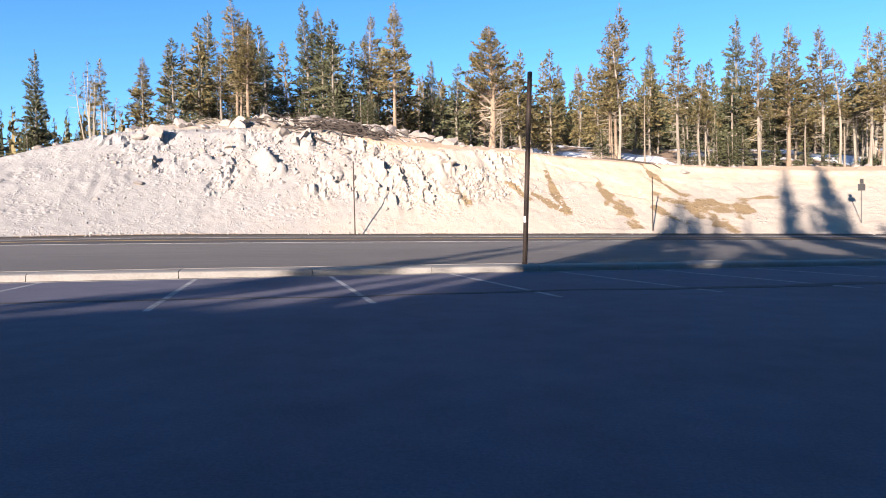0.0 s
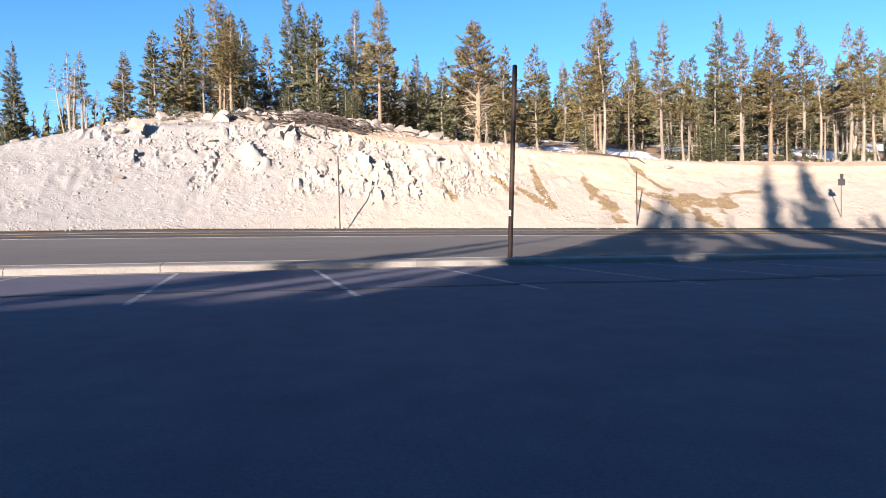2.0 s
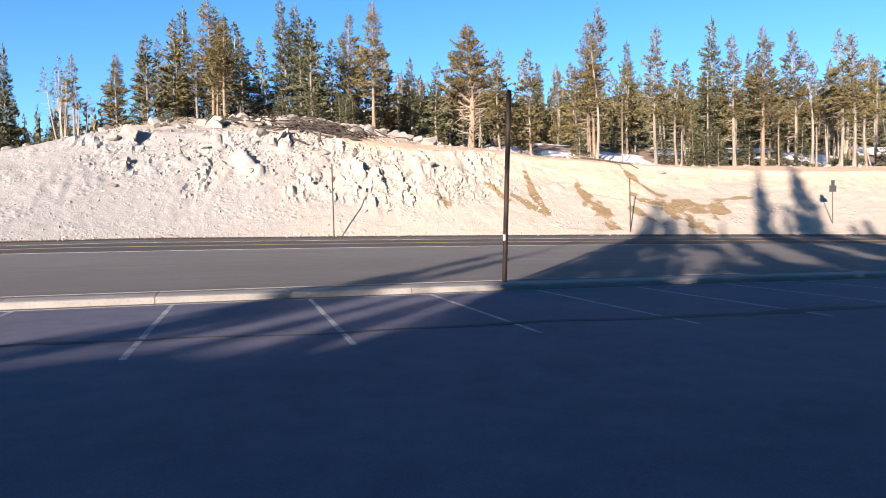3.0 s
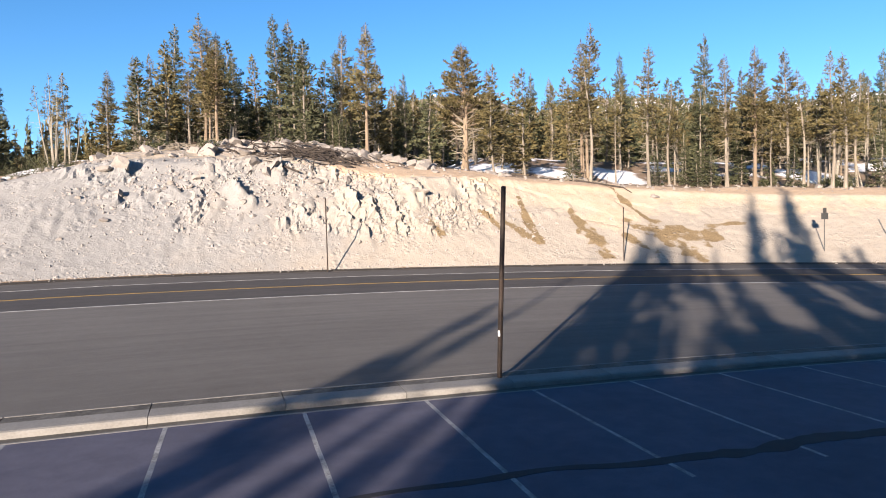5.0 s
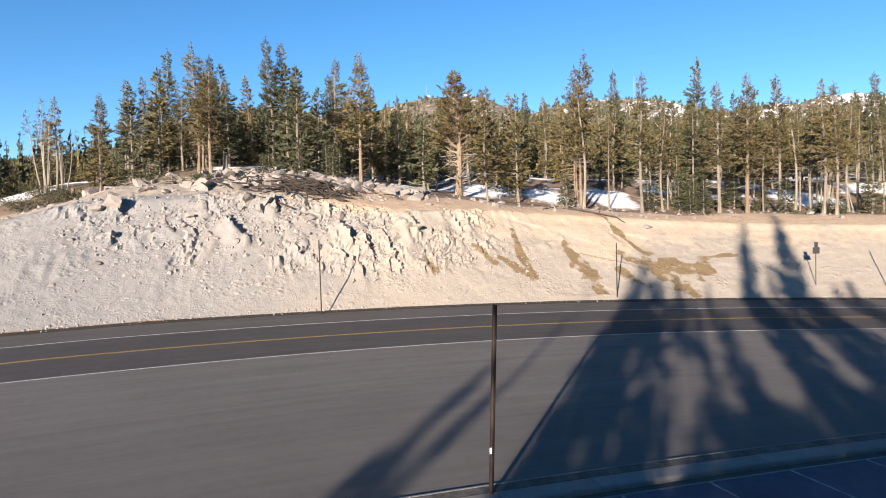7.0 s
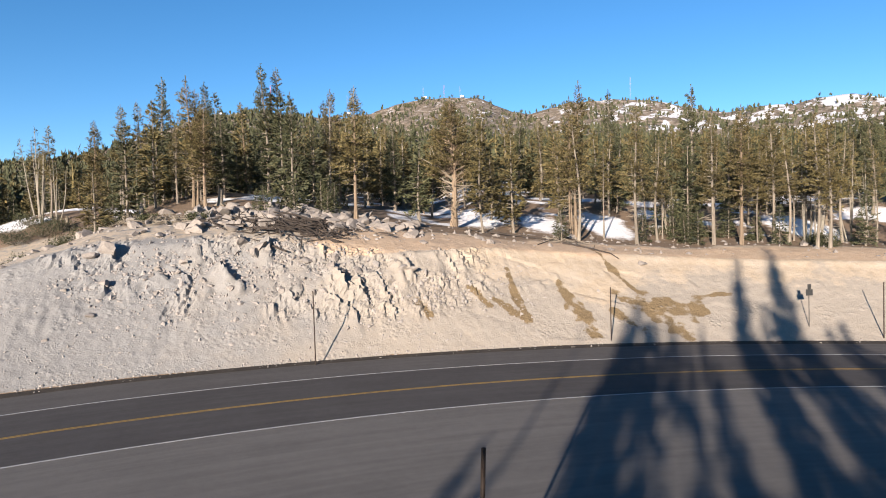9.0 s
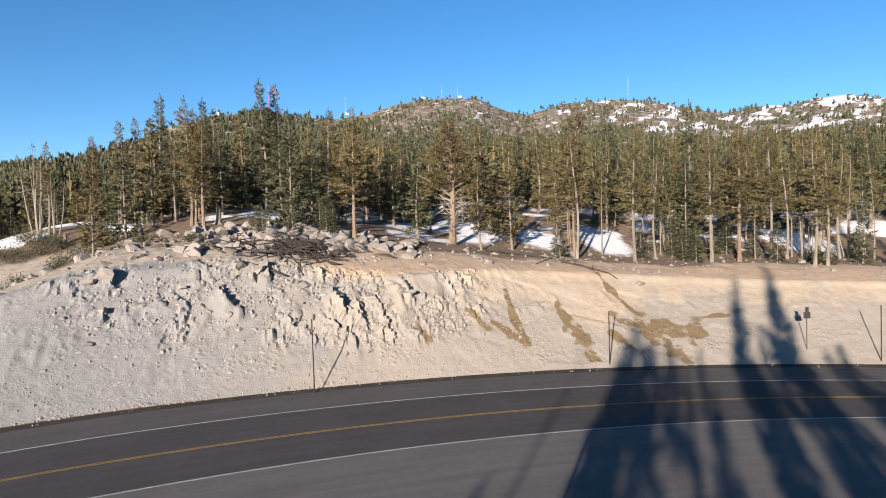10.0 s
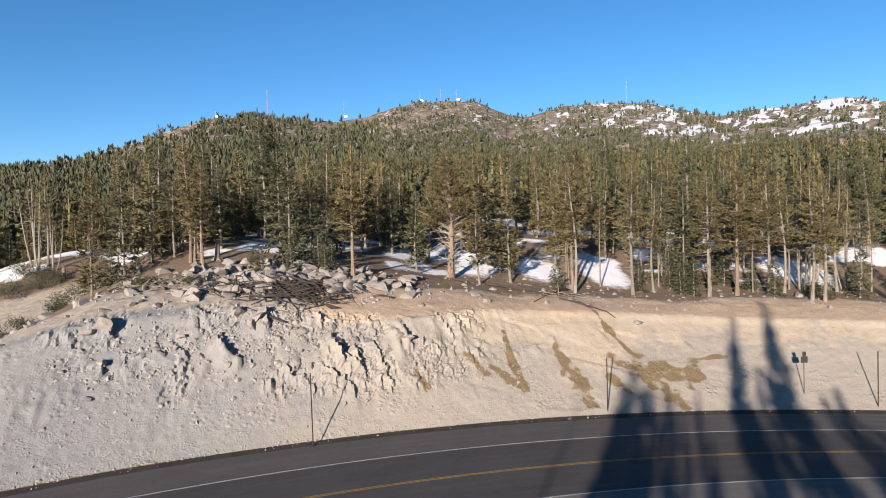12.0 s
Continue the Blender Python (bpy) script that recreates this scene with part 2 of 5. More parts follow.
        q.inputs["From Min"].default_value, q.inputs["From Max"].default_value = 0.15, 0.55
        q.inputs["To Min"].default_value, q.inputs["To Max"].default_value = 1.0, 0.12
        j = n.new("ShaderNodeMath")
        j.operation = "MULTIPLY"
        l.new(k.outputs["Value"], j.inputs[0])
        l.new(q.outputs["Result"], j.inputs[1])
        stones.append(j.outputs["Value"])
    l.new(col, b.inputs["Base Color"])
    gravel = n.new("ShaderNodeMath")
    gravel.operation = "MULTIPLY_ADD"
    gravel.inputs[1].default_value = 0.28
    l.new(noise_of(n, l, co, 7.0, 6.0, 0.72), gravel.inputs[0])
    l.new(noise_of(n, l, co, 1.6, 8.0, 0.62), gravel.inputs[2])
    heap = gravel.outputs["Value"]
    for amount, st in zip((0.95, 0.42), stones):
        k = n.new("ShaderNodeMath")
        k.operation = "MULTIPLY_ADD"
        k.inputs[1].default_value = amount
        l.new(st, k.inputs[0])
        l.new(heap, k.inputs[2])
        heap = k.outputs["Value"]
    bump(n, l, b, heap, 0.75, 0.11)
    return m


M_LAND = land_material()


def mountain_material():
    m, n, l, b = material("distant_mountain", 0.95)
    co = where(n)
    a, c = noise_of(n, l, co, 0.012, 8.0, 0.65), noise_of(n, l, co, 0.06, 6.0, 0.7)
    soil = ramp(n, l, c, [(0.35, (0.050, 0.040, 0.027)), (0.5, (0.150, 0.118, 0.084)), (0.64, (0.330, 0.280, 0.225))])
    at = n.new("ShaderNodeAttribute")
    at.attribute_name = "cover"
    s = n.new("ShaderNodeSeparateColor")
    l.new(at.outputs["Color"], s.inputs["Color"])
    k = n.new("ShaderNodeMath")
    k.operation = "MULTIPLY_ADD"
    l.new(c, k.inputs[0])
    k.inputs[1].default_value = 0.9
    l.new(s.outputs["Blue"], k.inputs[2])
    r = node(n, "MapRange")
    l.new(k.outputs["Value"], r.inputs["Value"])
    r.inputs["From Min"].default_value, r.inputs["From Max"].default_value = 0.88, 1.0
    l.new(mix(n, l, r.outputs["Result"], soil, (0.54, 0.54, 0.56)), b.inputs["Base Color"])
    return m


M_MOUNTAIN = mountain_material()


# ---- the lie of the land ----

KNOTS = np.array([  # x, face width, face height, plateau height
    (-140, 9, 1.0, 2.0), (-60, 9, 1.4, 2.2), (-43, 9, 2.9, 3.8), (-36, 9.5, 4.2, 5.4), (-31, 10.5, 6.3, 8.2), (-26, 10.8, 7.9, 10.0), (-22, 10.8, 8.2, 10.5),
    (-11, 9.0, 8.5, 11.0), (-4, 7.8, 7.3, 10.5), (3, 8.0, 7.4, 9.4), (8, 10.4, 7.5, 9.0), (12, 11.0, 7.2, 8.6), (22, 11.6, 6.6, 7.8),
    (30, 11.4, 6.2, 7.4), (36, 11.0, 5.9, 7.4), (60, 10.0, 5.4, 6.8), (140, 9, 4.5, 6.0)])


def smooth(e0, e1, x):
    k = np.clip((x - e0) / (e1 - e0), 0, 1)
    return k * k * (3 - 2 * k)


def bank_v(x, y):
    return np.hypot(x - CX, y - CY) - TOE


def base_z(x, y):
    """The gently tilted plane of the car park and the road."""
    u = np.hypot(x - KX, y - KY) - KERB
    return 0.12 - 0.014 * np.clip(x, -18, 60) + np.where(u > 0, 0.033, 0.006) * np.clip(u, -60, 36)


def rise(x, y):
    """The snowy slope behind the plateau's first trees."""
    return 0.14 * np.clip(bank_v(x, y) - 25, 0, 22) * (smooth(4, 14, x) + 0.4 * smooth(-34, -46, x))


def land_z(x, y):
    """The height of the land without its fine relief."""
    x, y = np.asarray(x, float), np.asarray(y, float)
    v = bank_v(x, y)
    w, hf, hp = (np.interp(x, KNOTS[:, 0], KNOTS[:, n]) for n in (1, 2, 3))
    f = np.clip(v / w, 0, 1)
    face = hf * f * (0.90 + 0.22 * f - 0.12 * f * f)
    k = np.clip((v - w * 0.93) / (19 - w * 0.93), 0, 1)
    c = 0.45
    top = (hp - hf) * ((1 + c) * k - c * k * k)
    beyond = 0.10 * np.clip(v - 19, 0, 60) + 0.135 * np.clip(v - 79, 0, 300) * smooth(-160, 40, x)
    hump = 1.6 * np.exp(-((x + 24) / 15) ** 2 - ((y - 80) / 15) ** 2)
    hump = hump + 5.0 * np.exp(-((x + 45) / 17) ** 2 - ((y - 92) / 18) ** 2)
    return base_z(x, y) + np.where(v > 0, face + top + beyond + hump + rise(x, y), 0.0)


def shade_berm(x, y):
    """An unseen wooded rise added behind the car park, level along its top, to shade it."""
    u = np.hypot(x - KX, y - KY) - KERB
    return 4.98 * smooth(-19, -22.5, u) * smooth(-150, -90, u) * smooth(110, 70, np.abs(x))


def lattice(ix, iy, seed):
    h = (ix.astype(np.int64) * 374761393 + iy.astype(np.int64) * 668265263 + seed * 974634777) & 0x7FFFFFFF
    h = ((h ^ (h >> 13)) * 1274126177) & 0x7FFFFFFF
    return ((h ^ (h >> 16)) & 0xFFFFF) / 0xFFFFF


def ripple(x, y, scale, seed=0, octaves=4):
    """Smooth noise from 0 to 1; scale: metres between its knots."""
    total, weight, amp = 0.0, 0.0, 1.0
    for o in range(octaves):
        px, py = x / scale * 2 ** o + 17.3 * o, y / scale * 2 ** o - 9.1 * o
        ix, iy = np.floor(px), np.floor(py)
        fx, fy = px - ix, py - iy
        fx, fy = fx * fx * (3 - 2 * fx), fy * fy * (3 - 2 * fy)
        a, b = lattice(ix, iy, seed + o), lattice(ix + 1, iy, seed + o)
        c, d = lattice(ix, iy + 1, seed + o), lattice(ix + 1, iy + 1, seed + o)
        total = total + amp * ((a + (b - a) * fx) * (1 - fy) + (c + (d - c) * fx) * fy)
        weight, amp = weight + amp, amp * 0.5
    return total / weight


def blocks(x, y, scale, seed=0):
    """Broken rock: every cell a tilted facet of its own height; also the distance to the cell's edge."""
    px, py = x / scale, y / scale
    ix, iy = np.floor(px), np.floor(py)
    best, second = np.full(x.shape, 9.0), np.full(x.shape, 9.0)
    value = np.zeros(x.shape)
    for ox in (-1, 0, 1):
        for oy in (-1, 0, 1):
            cx, cy = ix + ox, iy + oy
            dx, dy = cx + lattice(cx, cy, seed) - px, cy + lattice(cx, cy, seed + 1) - py
            d = np.hypot(dx, dy)
            tilt = lattice(cx, cy, seed + 2) + 0.9 * dx * (lattice(cx, cy, seed + 3) - 0.5) + 0.9 * dy * (lattice(cx, cy, seed + 4) - 0.5)
            near = d < best
            second = np.where(near, best, np.minimum(second, d))
            value = np.where(near, tilt, value)
            best = np.where(near, d, best)
    return value, second - best


# faults in the face, each a step that drops to its right: x, y, half length, height
GASHES = [(-22.8, 51.6, 1.0, 0.7), (-22.1, 48.4, 0.7, 0.5), (-14.06, 51.3, 1.3, 0.9), (-16.5, 52.5, 0.9, 0.5), (-11.15, 54.1, 0.9, 0.8), (-5.19, 52.9, 1.3, 0.9), (-3.56, 52.9, 0.9, 0.7), (0.56, 55.2, 1.2, 0.7),
          (-8.2, 51.5, 0.6, 0.4), (-18.5, 50.2, 0.8, 0.5), (-1.5, 51.5, 0.5, 0.35), (3.2, 54.6, 0.7, 0.35), (-12.6, 50.6, 0.7, 0.5), (-10.0, 49.6, 0.5, 0.35), (-24.5, 54.0, 0.8, 0.5), (-7.0, 55.0, 0.7, 0.45),
          (12.6, 57.2, 0.6, 0.22), (10.3, 56.6, 0.5, 0.2), (14.4, 58.4, 0.5, 0.2), (7.2, 55.8, 0.6, 0.25), (27.5, 58.5, 0.6, 0.15)]


def rocky_at(x, y, f):
    m = np.exp(-((x + 13) / 13) ** 2) * smooth(0.25, 0.6, f) + 0.9 * np.exp(-((x + 1) / 6.5) ** 2) * smooth(0.25, 0.5, f)
    return np.clip(m * smooth(0.35, 0.58, ripple(x, y, 4.0, 40, 3)) * 1.3, 0, 0.95)


def relief(x, y, v, w):
    """How far the ground stands proud of its smooth shape: broken rock on the face, gullies, rubble."""
    face = smooth(0.0, 1.2, v) * (1 - smooth(w * 0.95, w * 1.3, v))
    f = np.clip(v / w, 0, 1)
    rocky = rocky_at(x, y, f)
    fault = 0.0
    broken_up = 0.0
    jag = 0.55 * (ripple(x, y, 0.7, 51, 2) - 0.5)
    for x0, y0, half, tall in GASHES:
        v0 = math.hypot(x0 - CX, y0 - CY) - TOE
        d = -0.83 * (x - x0) - 0.55 * (v - v0) + jag
        t = 0.55 * (x - x0) - 0.83 * (v - v0)
        fault = np.maximum(fault, np.where(d > 0, tall * np.exp(-np.clip(d, 0, 20) / 0.8), 0) * np.exp(-(t / half) ** 4))
        broken_up = np.maximum(broken_up, 0.75 * np.exp(-((d - 0.6) / 1.3) ** 2 - (t / (half + 0.5)) ** 4))
    rocky = np.maximum(rocky, broken_up * (x < 6))
    p1 = (x + 0.75 * v) / 2.1 + 1.6 * ripple(x, y, 2.8, 33, 3) + 0.5 * ripple(x, y, 0.8, 35, 2)
    p2 = (x + 0.35 * v) / 0.85 + 1.5 * ripple(x, y, 1.3, 43, 3)
    shelf = (p1 - np.floor(p1)) ** 1.5 * smooth(0.36, 0.62, ripple(x, y, 2.2, 47, 2))
    chip = (p2 - np.floor(p2)) ** 1.3 * smooth(0.30, 0.6, ripple(x, y, 1.2, 49, 2))
    b2, e2 = blocks(x - 0.3 * y, y * 1.3, 0.62, 9)
    crag = 0.45 * shelf + 0.16 * chip + (b2 - 0.5) * 0.10 + 0.30 * (ripple(x - 0.3 * y, y, 0.7, 37, 3) - 0.5) - 0.2
    gully = (ripple(x + 0.15 * y, y * 0.22, 2.6, 70, 4) - 0.5) * 0.42
    loose = smooth(0.40, 0.66, ripple(x, y, 3.2, 66, 3)) * (0.3 + 0.7 * (1 - smooth(4, 18, x)))
    rubble = loose * (0.3 + 0.7 * smooth(0.2, 0.6, f)) * (0.13 * chip + 0.16 * (ripple(x, y, 0.5, 63, 2) - 0.5))
    flute = np.abs(ripple(x + 0.5 * v, v * 0.3, 0.9, 71, 3) - 0.5) * 0.12 * (1 - smooth(-2, 9, x)) * smooth(0.1, 0.35, f)
    lumps = (ripple(x, y, 1.3, 80, 4) - 0.5) * 0.10 + rubble - flute
    slabs = 0.15 * np.exp(-((x - 16) / 12) ** 2) * (blocks(x * 0.6 + 0.5 * y, y, 2.6, 21)[0] - 0.5)
    back = smooth(w * 0.9, w * 1.5, v)
    return face * (fault + rocky * crag + (0.20 + 0.08 * (1 - smooth(-14, 6, x))) * gully + lumps + slabs) + back * (ripple(x, y, 3.0, 90, 4) - 0.5) * 0.4


def grid_mesh(name, P, closed=False):
    """A mesh from an array of rows x columns x 3."""
    rows, cols = P.shape[:2]
    k = np.arange(rows * cols).reshape(rows, cols)
    q = np.stack([k[:-1, :-1], k[:-1, 1:], k[1:, 1:], k[1:, :-1]], -1).reshape(-1, 4)
    me = bpy.data.meshes.new(name)
    me.vertices.add(rows * cols)
    me.vertices.foreach_set("co", P.reshape(-1).astype(np.float32))
    me.loops.add(q.size)
    me.loops.foreach_set("vertex_index", q.reshape(-1).astype(np.int32))
    me.polygons.add(len(q))
    me.polygons.foreach_set("loop_start", np.arange(0, q.size, 4, dtype=np.int32))
    me.polygons.foreach_set("loop_total", np.full(len(q), 4, np.int32))
    me.update(calc_edges=True)
    me.validate()
    me.shade_flat()
    return me


def cover(me, masks, name="cover"):
    """Stores four masks on the vertices."""
    c = me.color_attributes.new(name, "FLOAT_COLOR", "POINT")
    rgba = np.clip(masks, 0, 1).astype(np.float32)
    c.data.foreach_set("color", rgba.reshape(-1))


def steps(*spans):
    """Runs of even spacing joined: (start, end, step), ..."""
    out = [np.arange(a, b, s) for a, b, s in spans]
    return np.concatenate(out)


def flat_shaded(me, smooth_faces):
    me.polygons.foreach_set("use_smooth", np.full(len(me.polygons), smooth_faces))


# old snow: middle x, y and half widths
DRIFTS = [(9.5, 82, 3.2, 6), (18, 82, 3.4, 6), (27, 83, 3.4, 9), (52.5, 80.5, 4.0, 8), (67, 86, 4, 5), (50, 93, 3, 4), (0.5, 88, 3, 4), (2.3, 82, 2, 2), (-53, 95, 5, 4), (-46, 83, 1.8, 1.5), (-46, 90, 4, 3), (-36, 89, 5, 4), (-8, 88, 4, 4), (-27, 92, 5, 4), (36, 90, 2.5, 4), (40, 100, 5, 6), (30, 112, 9, 7), (70, 110, 9, 9)]


def snow_lies(x, y):
    """Old snow in hollows of the wood, as a mask."""
    m = 0.75 * smooth(22, 30, bank_v(x, y)) * smooth(0.53, 0.70, ripple(x, y, 7.0, 150, 3))
    for a, b, wx, wy in DRIFTS:
        m = np.maximum(m, 1.15 * np.exp(-((x - a) / wx) ** 2 - ((y - b) / wy) ** 2))
    return m * smooth(19.5, 22, bank_v(x, y)) * (0.62 + 0.6 * ripple(x, y, 3.0, 160, 3))


# damp brown seeps on the face: from x, y to x, y, half width
SEEPS = [(14.4, 57.6, 15.0, 54.6, 0.5), (15.0, 55.2, 16.2, 51.8, 0.85), (19.0, 66.0, 20.2, 60.4, 0.28), (20.2, 60.4, 21.4, 57.4, 0.45), (19.4, 56.8, 22.6, 54.8, 0.9), (21.4, 56.6, 23.6, 51.6, 1.1), (22.5, 55.4, 26.4, 54.6, 1.1),
         (25.4, 54.6, 27.1, 56.6, 0.9), (26.4, 56.7, 30.4, 57.0, 0.30), (18.4, 54.6, 20.2, 52.6, 0.6), (9.6, 58.4, 9.9, 56.0, 0.36), (5.6, 55.0, 7.6, 53.6, 0.5), (7.8, 54.6, 10.4, 53.0, 0.55), (9.7, 56.4, 10.6, 53.2, 0.42), (1.2, 52.4, 2.2, 51.6, 0.5)]

# the ground: one sheet to the horizon, laid out on the bend's own rings, finest on the cut bank
TH = np.radians(steps((-180, -75, 5), (-75, -40, 0.6), (-40, 22, 0.1), (22, 50, 0.6), (50, 180.01, 5)))
RR = steps((0.5, 30, 6), (30, 66, 1.5), (66, 104, 3.5), (104, 105.4, 0.4), (105.4, 116, 0.16), (116, 130, 0.33), (130, 200, 2), (200, 520, 12), (520, 1000, 80), (1000, 5600, 500))
tt, rr = np.meshgrid(TH, RR)
gx, gy = CX + rr * np.sin(tt), CY + rr * np.cos(tt)
gv = rr - TOE
gw = np.interp(gx, KNOTS[:, 0], KNOTS[:, 1])
gz = land_z(gx, gy)
e = 0.05
slope_x, slope_y = (land_z(gx + e, gy) - gz) / e, (land_z(gx, gy + e) - gz) / e
norm = np.sqrt(1 + slope_x ** 2 + slope_y ** 2)
lift = relief(gx, gy, gv, gw) * (gv > 0)
P = np.stack([gx - slope_x / norm * lift, gy - slope_y / norm * lift, gz + lift / norm], -1)
P[..., 2] -= 0.10 * (1 - smooth(-0.6, 0.05, gv))
# broken stone has corners: the grid is shaken where it is rocky
rock = np.maximum(rocky_at(gx, gy, np.clip(gv / gw, 0, 1)), 0.2 * smooth(0.5, 0.65, ripple(gx, gy, 2.4, 57, 3)) * (1 - smooth(2, 14, gx))) * smooth(0.6, 2.0, gv) * (1 - smooth(gw, gw * 1.3, gv))
shake = np.random.default_rng(2)
P += shake.uniform(-0.06, 0.06, P.shape) * rock[..., None]
# the unseen wooded rise, added behind the car park for its shade
P[..., 2] += shade_berm(gx, gy)
me = grid_mesh("ground", P)
f = np.clip(gv / gw, 0, 3)
warp = ripple(gx, gy, 6.0, 120, 4) - 0.5
brown = 0.80 * smooth(15.5, 20, gv + warp * 8) + 0.45 * np.exp(-((gx - 12) / 6) ** 2 - ((gy - 69) / 4) ** 2) + 0.7 * shade_berm(gx, gy) / 4
brown = brown * (1 - 0.85 * smooth(-28, -38, gx) * (1 - smooth(36, 44, gv + warp * 6)))
brown = np.maximum(brown, 0.95 * smooth(-0.9, -0.4, gv) * (1 - smooth(0.0, 0.22, gv + warp * 0.5)))
wet = 0.0
for x0, y0, x1, y1, half in SEEPS:
    along = np.clip(((gx - x0) * (x1 - x0) + (gy - y0) * (y1 - y0)) / ((x1 - x0) ** 2 + (y1 - y0) ** 2), 0, 1)
    off = np.hypot(gx - x0 - along * (x1 - x0), gy - y0 - along * (y1 - y0))
    off = off + 1.9 * half * (ripple(gx, gy, 1.1, 133, 4) - 0.45)
    wet = np.maximum(wet, 1 - smooth(0.3, 1.6, off / half))
wet = wet * (0.30 + 0.90 * ripple(gx, gy, 0.7, 130, 4))
ochre = smooth(-6, 14, gx + warp * 10) * smooth(0.45, 0.95, f + warp * 1.0) * (1 - 0.4 * smooth(26, 34, gx)) * 0.9 + 0.22 * smooth(-6, 6, gx) * smooth(0.15, 0.6, f) + 0.06 * smooth(2, 10, gx)
ochre = np.maximum(ochre, smooth(0.95, 1.2, f) * (0.55 + 0.40 * smooth(-8, 4, gx)))
ochre = np.maximum(ochre, 0.55 * smooth(0.85, 1.1, f) * smooth(-30, -10, gx))
snow = snow_lies(gx, gy)
cover(me, np.stack([brown, np.clip(ochre, 0, 0.95), snow, wet], -1).reshape(-1, 4))
sand = 0.92 * smooth(0.93, 1.10, f + warp * 0.25) * (1 - smooth(14.5, 19.5, gv + warp * 8)) * smooth(-15, 0, gx + warp * 8)
cover(me, np.repeat(sand[..., None], 4, -1).reshape(-1, 4), "sand")
me.materials.append(M_LAND)
rock_q = (rock[:-1, :-1] + rock[1:, 1:]).reshape(-1) / 2
me.polygons.foreach_set("use_smooth", rock_q < 0.25)
ground = tagged(new("ground", me), "pale granite cut bank with brown forest floor and old snow", "ground", kind="structure")


def ring(name, inner, outer, lift, mat, label, cuts=2, n=330):
    """A band of paving or paint between two arcs, each (centre x, centre y, radius, first and last angle), with a little thickness."""
    edge = []
    for cx, cy, r, th0, th1 in (inner, outer):
        th = np.radians(np.linspace(th0, th1, n))
        edge.append(np.stack([cx + r * np.sin(th), cy + r * np.cos(th)], -1))
    k = np.array([0.0] + list(np.linspace(0, 1, cuts)) + [1.0])[:, None, None]
    xy = edge[0][None] * (1 - k) + edge[1][None] * k
    z = base_z(xy[..., 0], xy[..., 1]) + (lift(k[..., 0]) if callable(lift) else lift)
    z[0] -= 0.06
    z[-1] -= 0.06
    m = grid_mesh(name, np.concatenate([xy, z[..., None]], -1))
    m.materials.append(mat)
    return tagged(new(name, m), label, name.replace("_", " "), kind="structure")


def road(r):
    return CX, CY, r, -62, 50


def along_kerb(d):
    return KX, KY, KERB + d, -37, 17


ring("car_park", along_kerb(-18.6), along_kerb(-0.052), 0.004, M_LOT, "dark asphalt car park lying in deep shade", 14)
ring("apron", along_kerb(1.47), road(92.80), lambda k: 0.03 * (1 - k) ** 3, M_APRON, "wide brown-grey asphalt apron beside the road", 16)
ring("shoulder", road(101.80), road(TOE + 0.03), 0.0, M_SHOULDER, "worn grey asphalt shoulder along the foot of the bank", 6)
ring("road", road(92.80), road(101.80), 0.0, M_ROAD, "dark grey asphalt mountain road, gently curved", 10)
ring("edge_line", road(92.84), road(92.97), 0.006, M_WHITE, "solid white painted edge line on asphalt")
ring("edge_line", road(101.54), road(101.67), 0.006, M_WHITE, "solid white painted edge line on asphalt")
for r in (97.10, 97.27):
    ring("centre_line", road(r), road(r + 0.09), 0.006, M_YELLOW, "yellow painted centre line on asphalt")


ring("verge", road(TOE - 0.62), road(TOE + 0.16), lambda k: 0.008 + 0.09 * k, M_DIRT, "dark strip of dirt between the road and the bank", 4, 700)


BAY = Vector((0.273, -0.962))        # the way the bay lines run from the kerb


def stall_line(th, length=5.7):
    """A painted line between two parking bays, worn and a little wavy."""
    x0, y0 = KX + KERB * math.sin(th), KY + KERB * math.cos(th)
    d = np.linspace(0.04, length, 28)
    s = np.array([-0.050, -0.044, 0.044, 0.050])
    d2, s2 = np.meshgrid(d, s)
    s2 = s2 + 0.003 * np.sin(d2 * 3.1 + x0)
    x, y = x0 + BAY.x * d2 - BAY.y * s2, y0 + BAY.y * d2 + BAY.x * s2
    z = base_z(x, y) + 0.006
    z[0] -= 0.02
    z[-1] -= 0.02
    m = grid_mesh("bay_line", np.stack([x, y, z], -1))
    m.materials.append(M_WORN)
    tagged(new("bay_line", m), "worn white painted parking bay line", "bay line", "parking bay lines", "structure")


def tar_seam():
    """A dark sealed crack across the car park."""
    k = np.linspace(0, 1, 260)
    x = -6.2 + 23.4 * k
    y = 9.72 + 0.232 * (x - 0.4) + 0.10 * np.sin(k * 23) + 0.05 * np.sin(k * 57)
    half = (0.07 + 0.12 * smooth(0.2, 0.6, k)) * (0.45 + 1.1 * ripple(x, x * 0 + 3.0, 0.5, 77, 3))
    s2 = np.array([-1.0, -0.97, 0.97, 1.0])[:, None] * half
    xx, yy = x - 0.21 * s2, y + 0.98 * s2
    z = base_z(xx, yy) + 0.009
    z[0] -= 0.02
    z[-1] -= 0.02
    m = grid_mesh("tar_seam", np.stack([xx, yy, z], -1))
    m.materials.append(M_TAR)
    tagged(new("tar_seam", m), "dark tar-sealed crack across the asphalt", "tar seam", kind="structure")


tar_seam()
TH_POST = math.atan2(0.17 - KX, 14.5 - KY)
for n in range(-12, 15):
    stall_line(TH_POST + n * 2.75 / KERB)

# the kerb: cast sections with open joints, a pale front, a dirty strip behind and a raised back edge
kerb = tagged(new("kerb"), "pale cast concrete kerb with joints along the car park", "kerb", kind="structure")


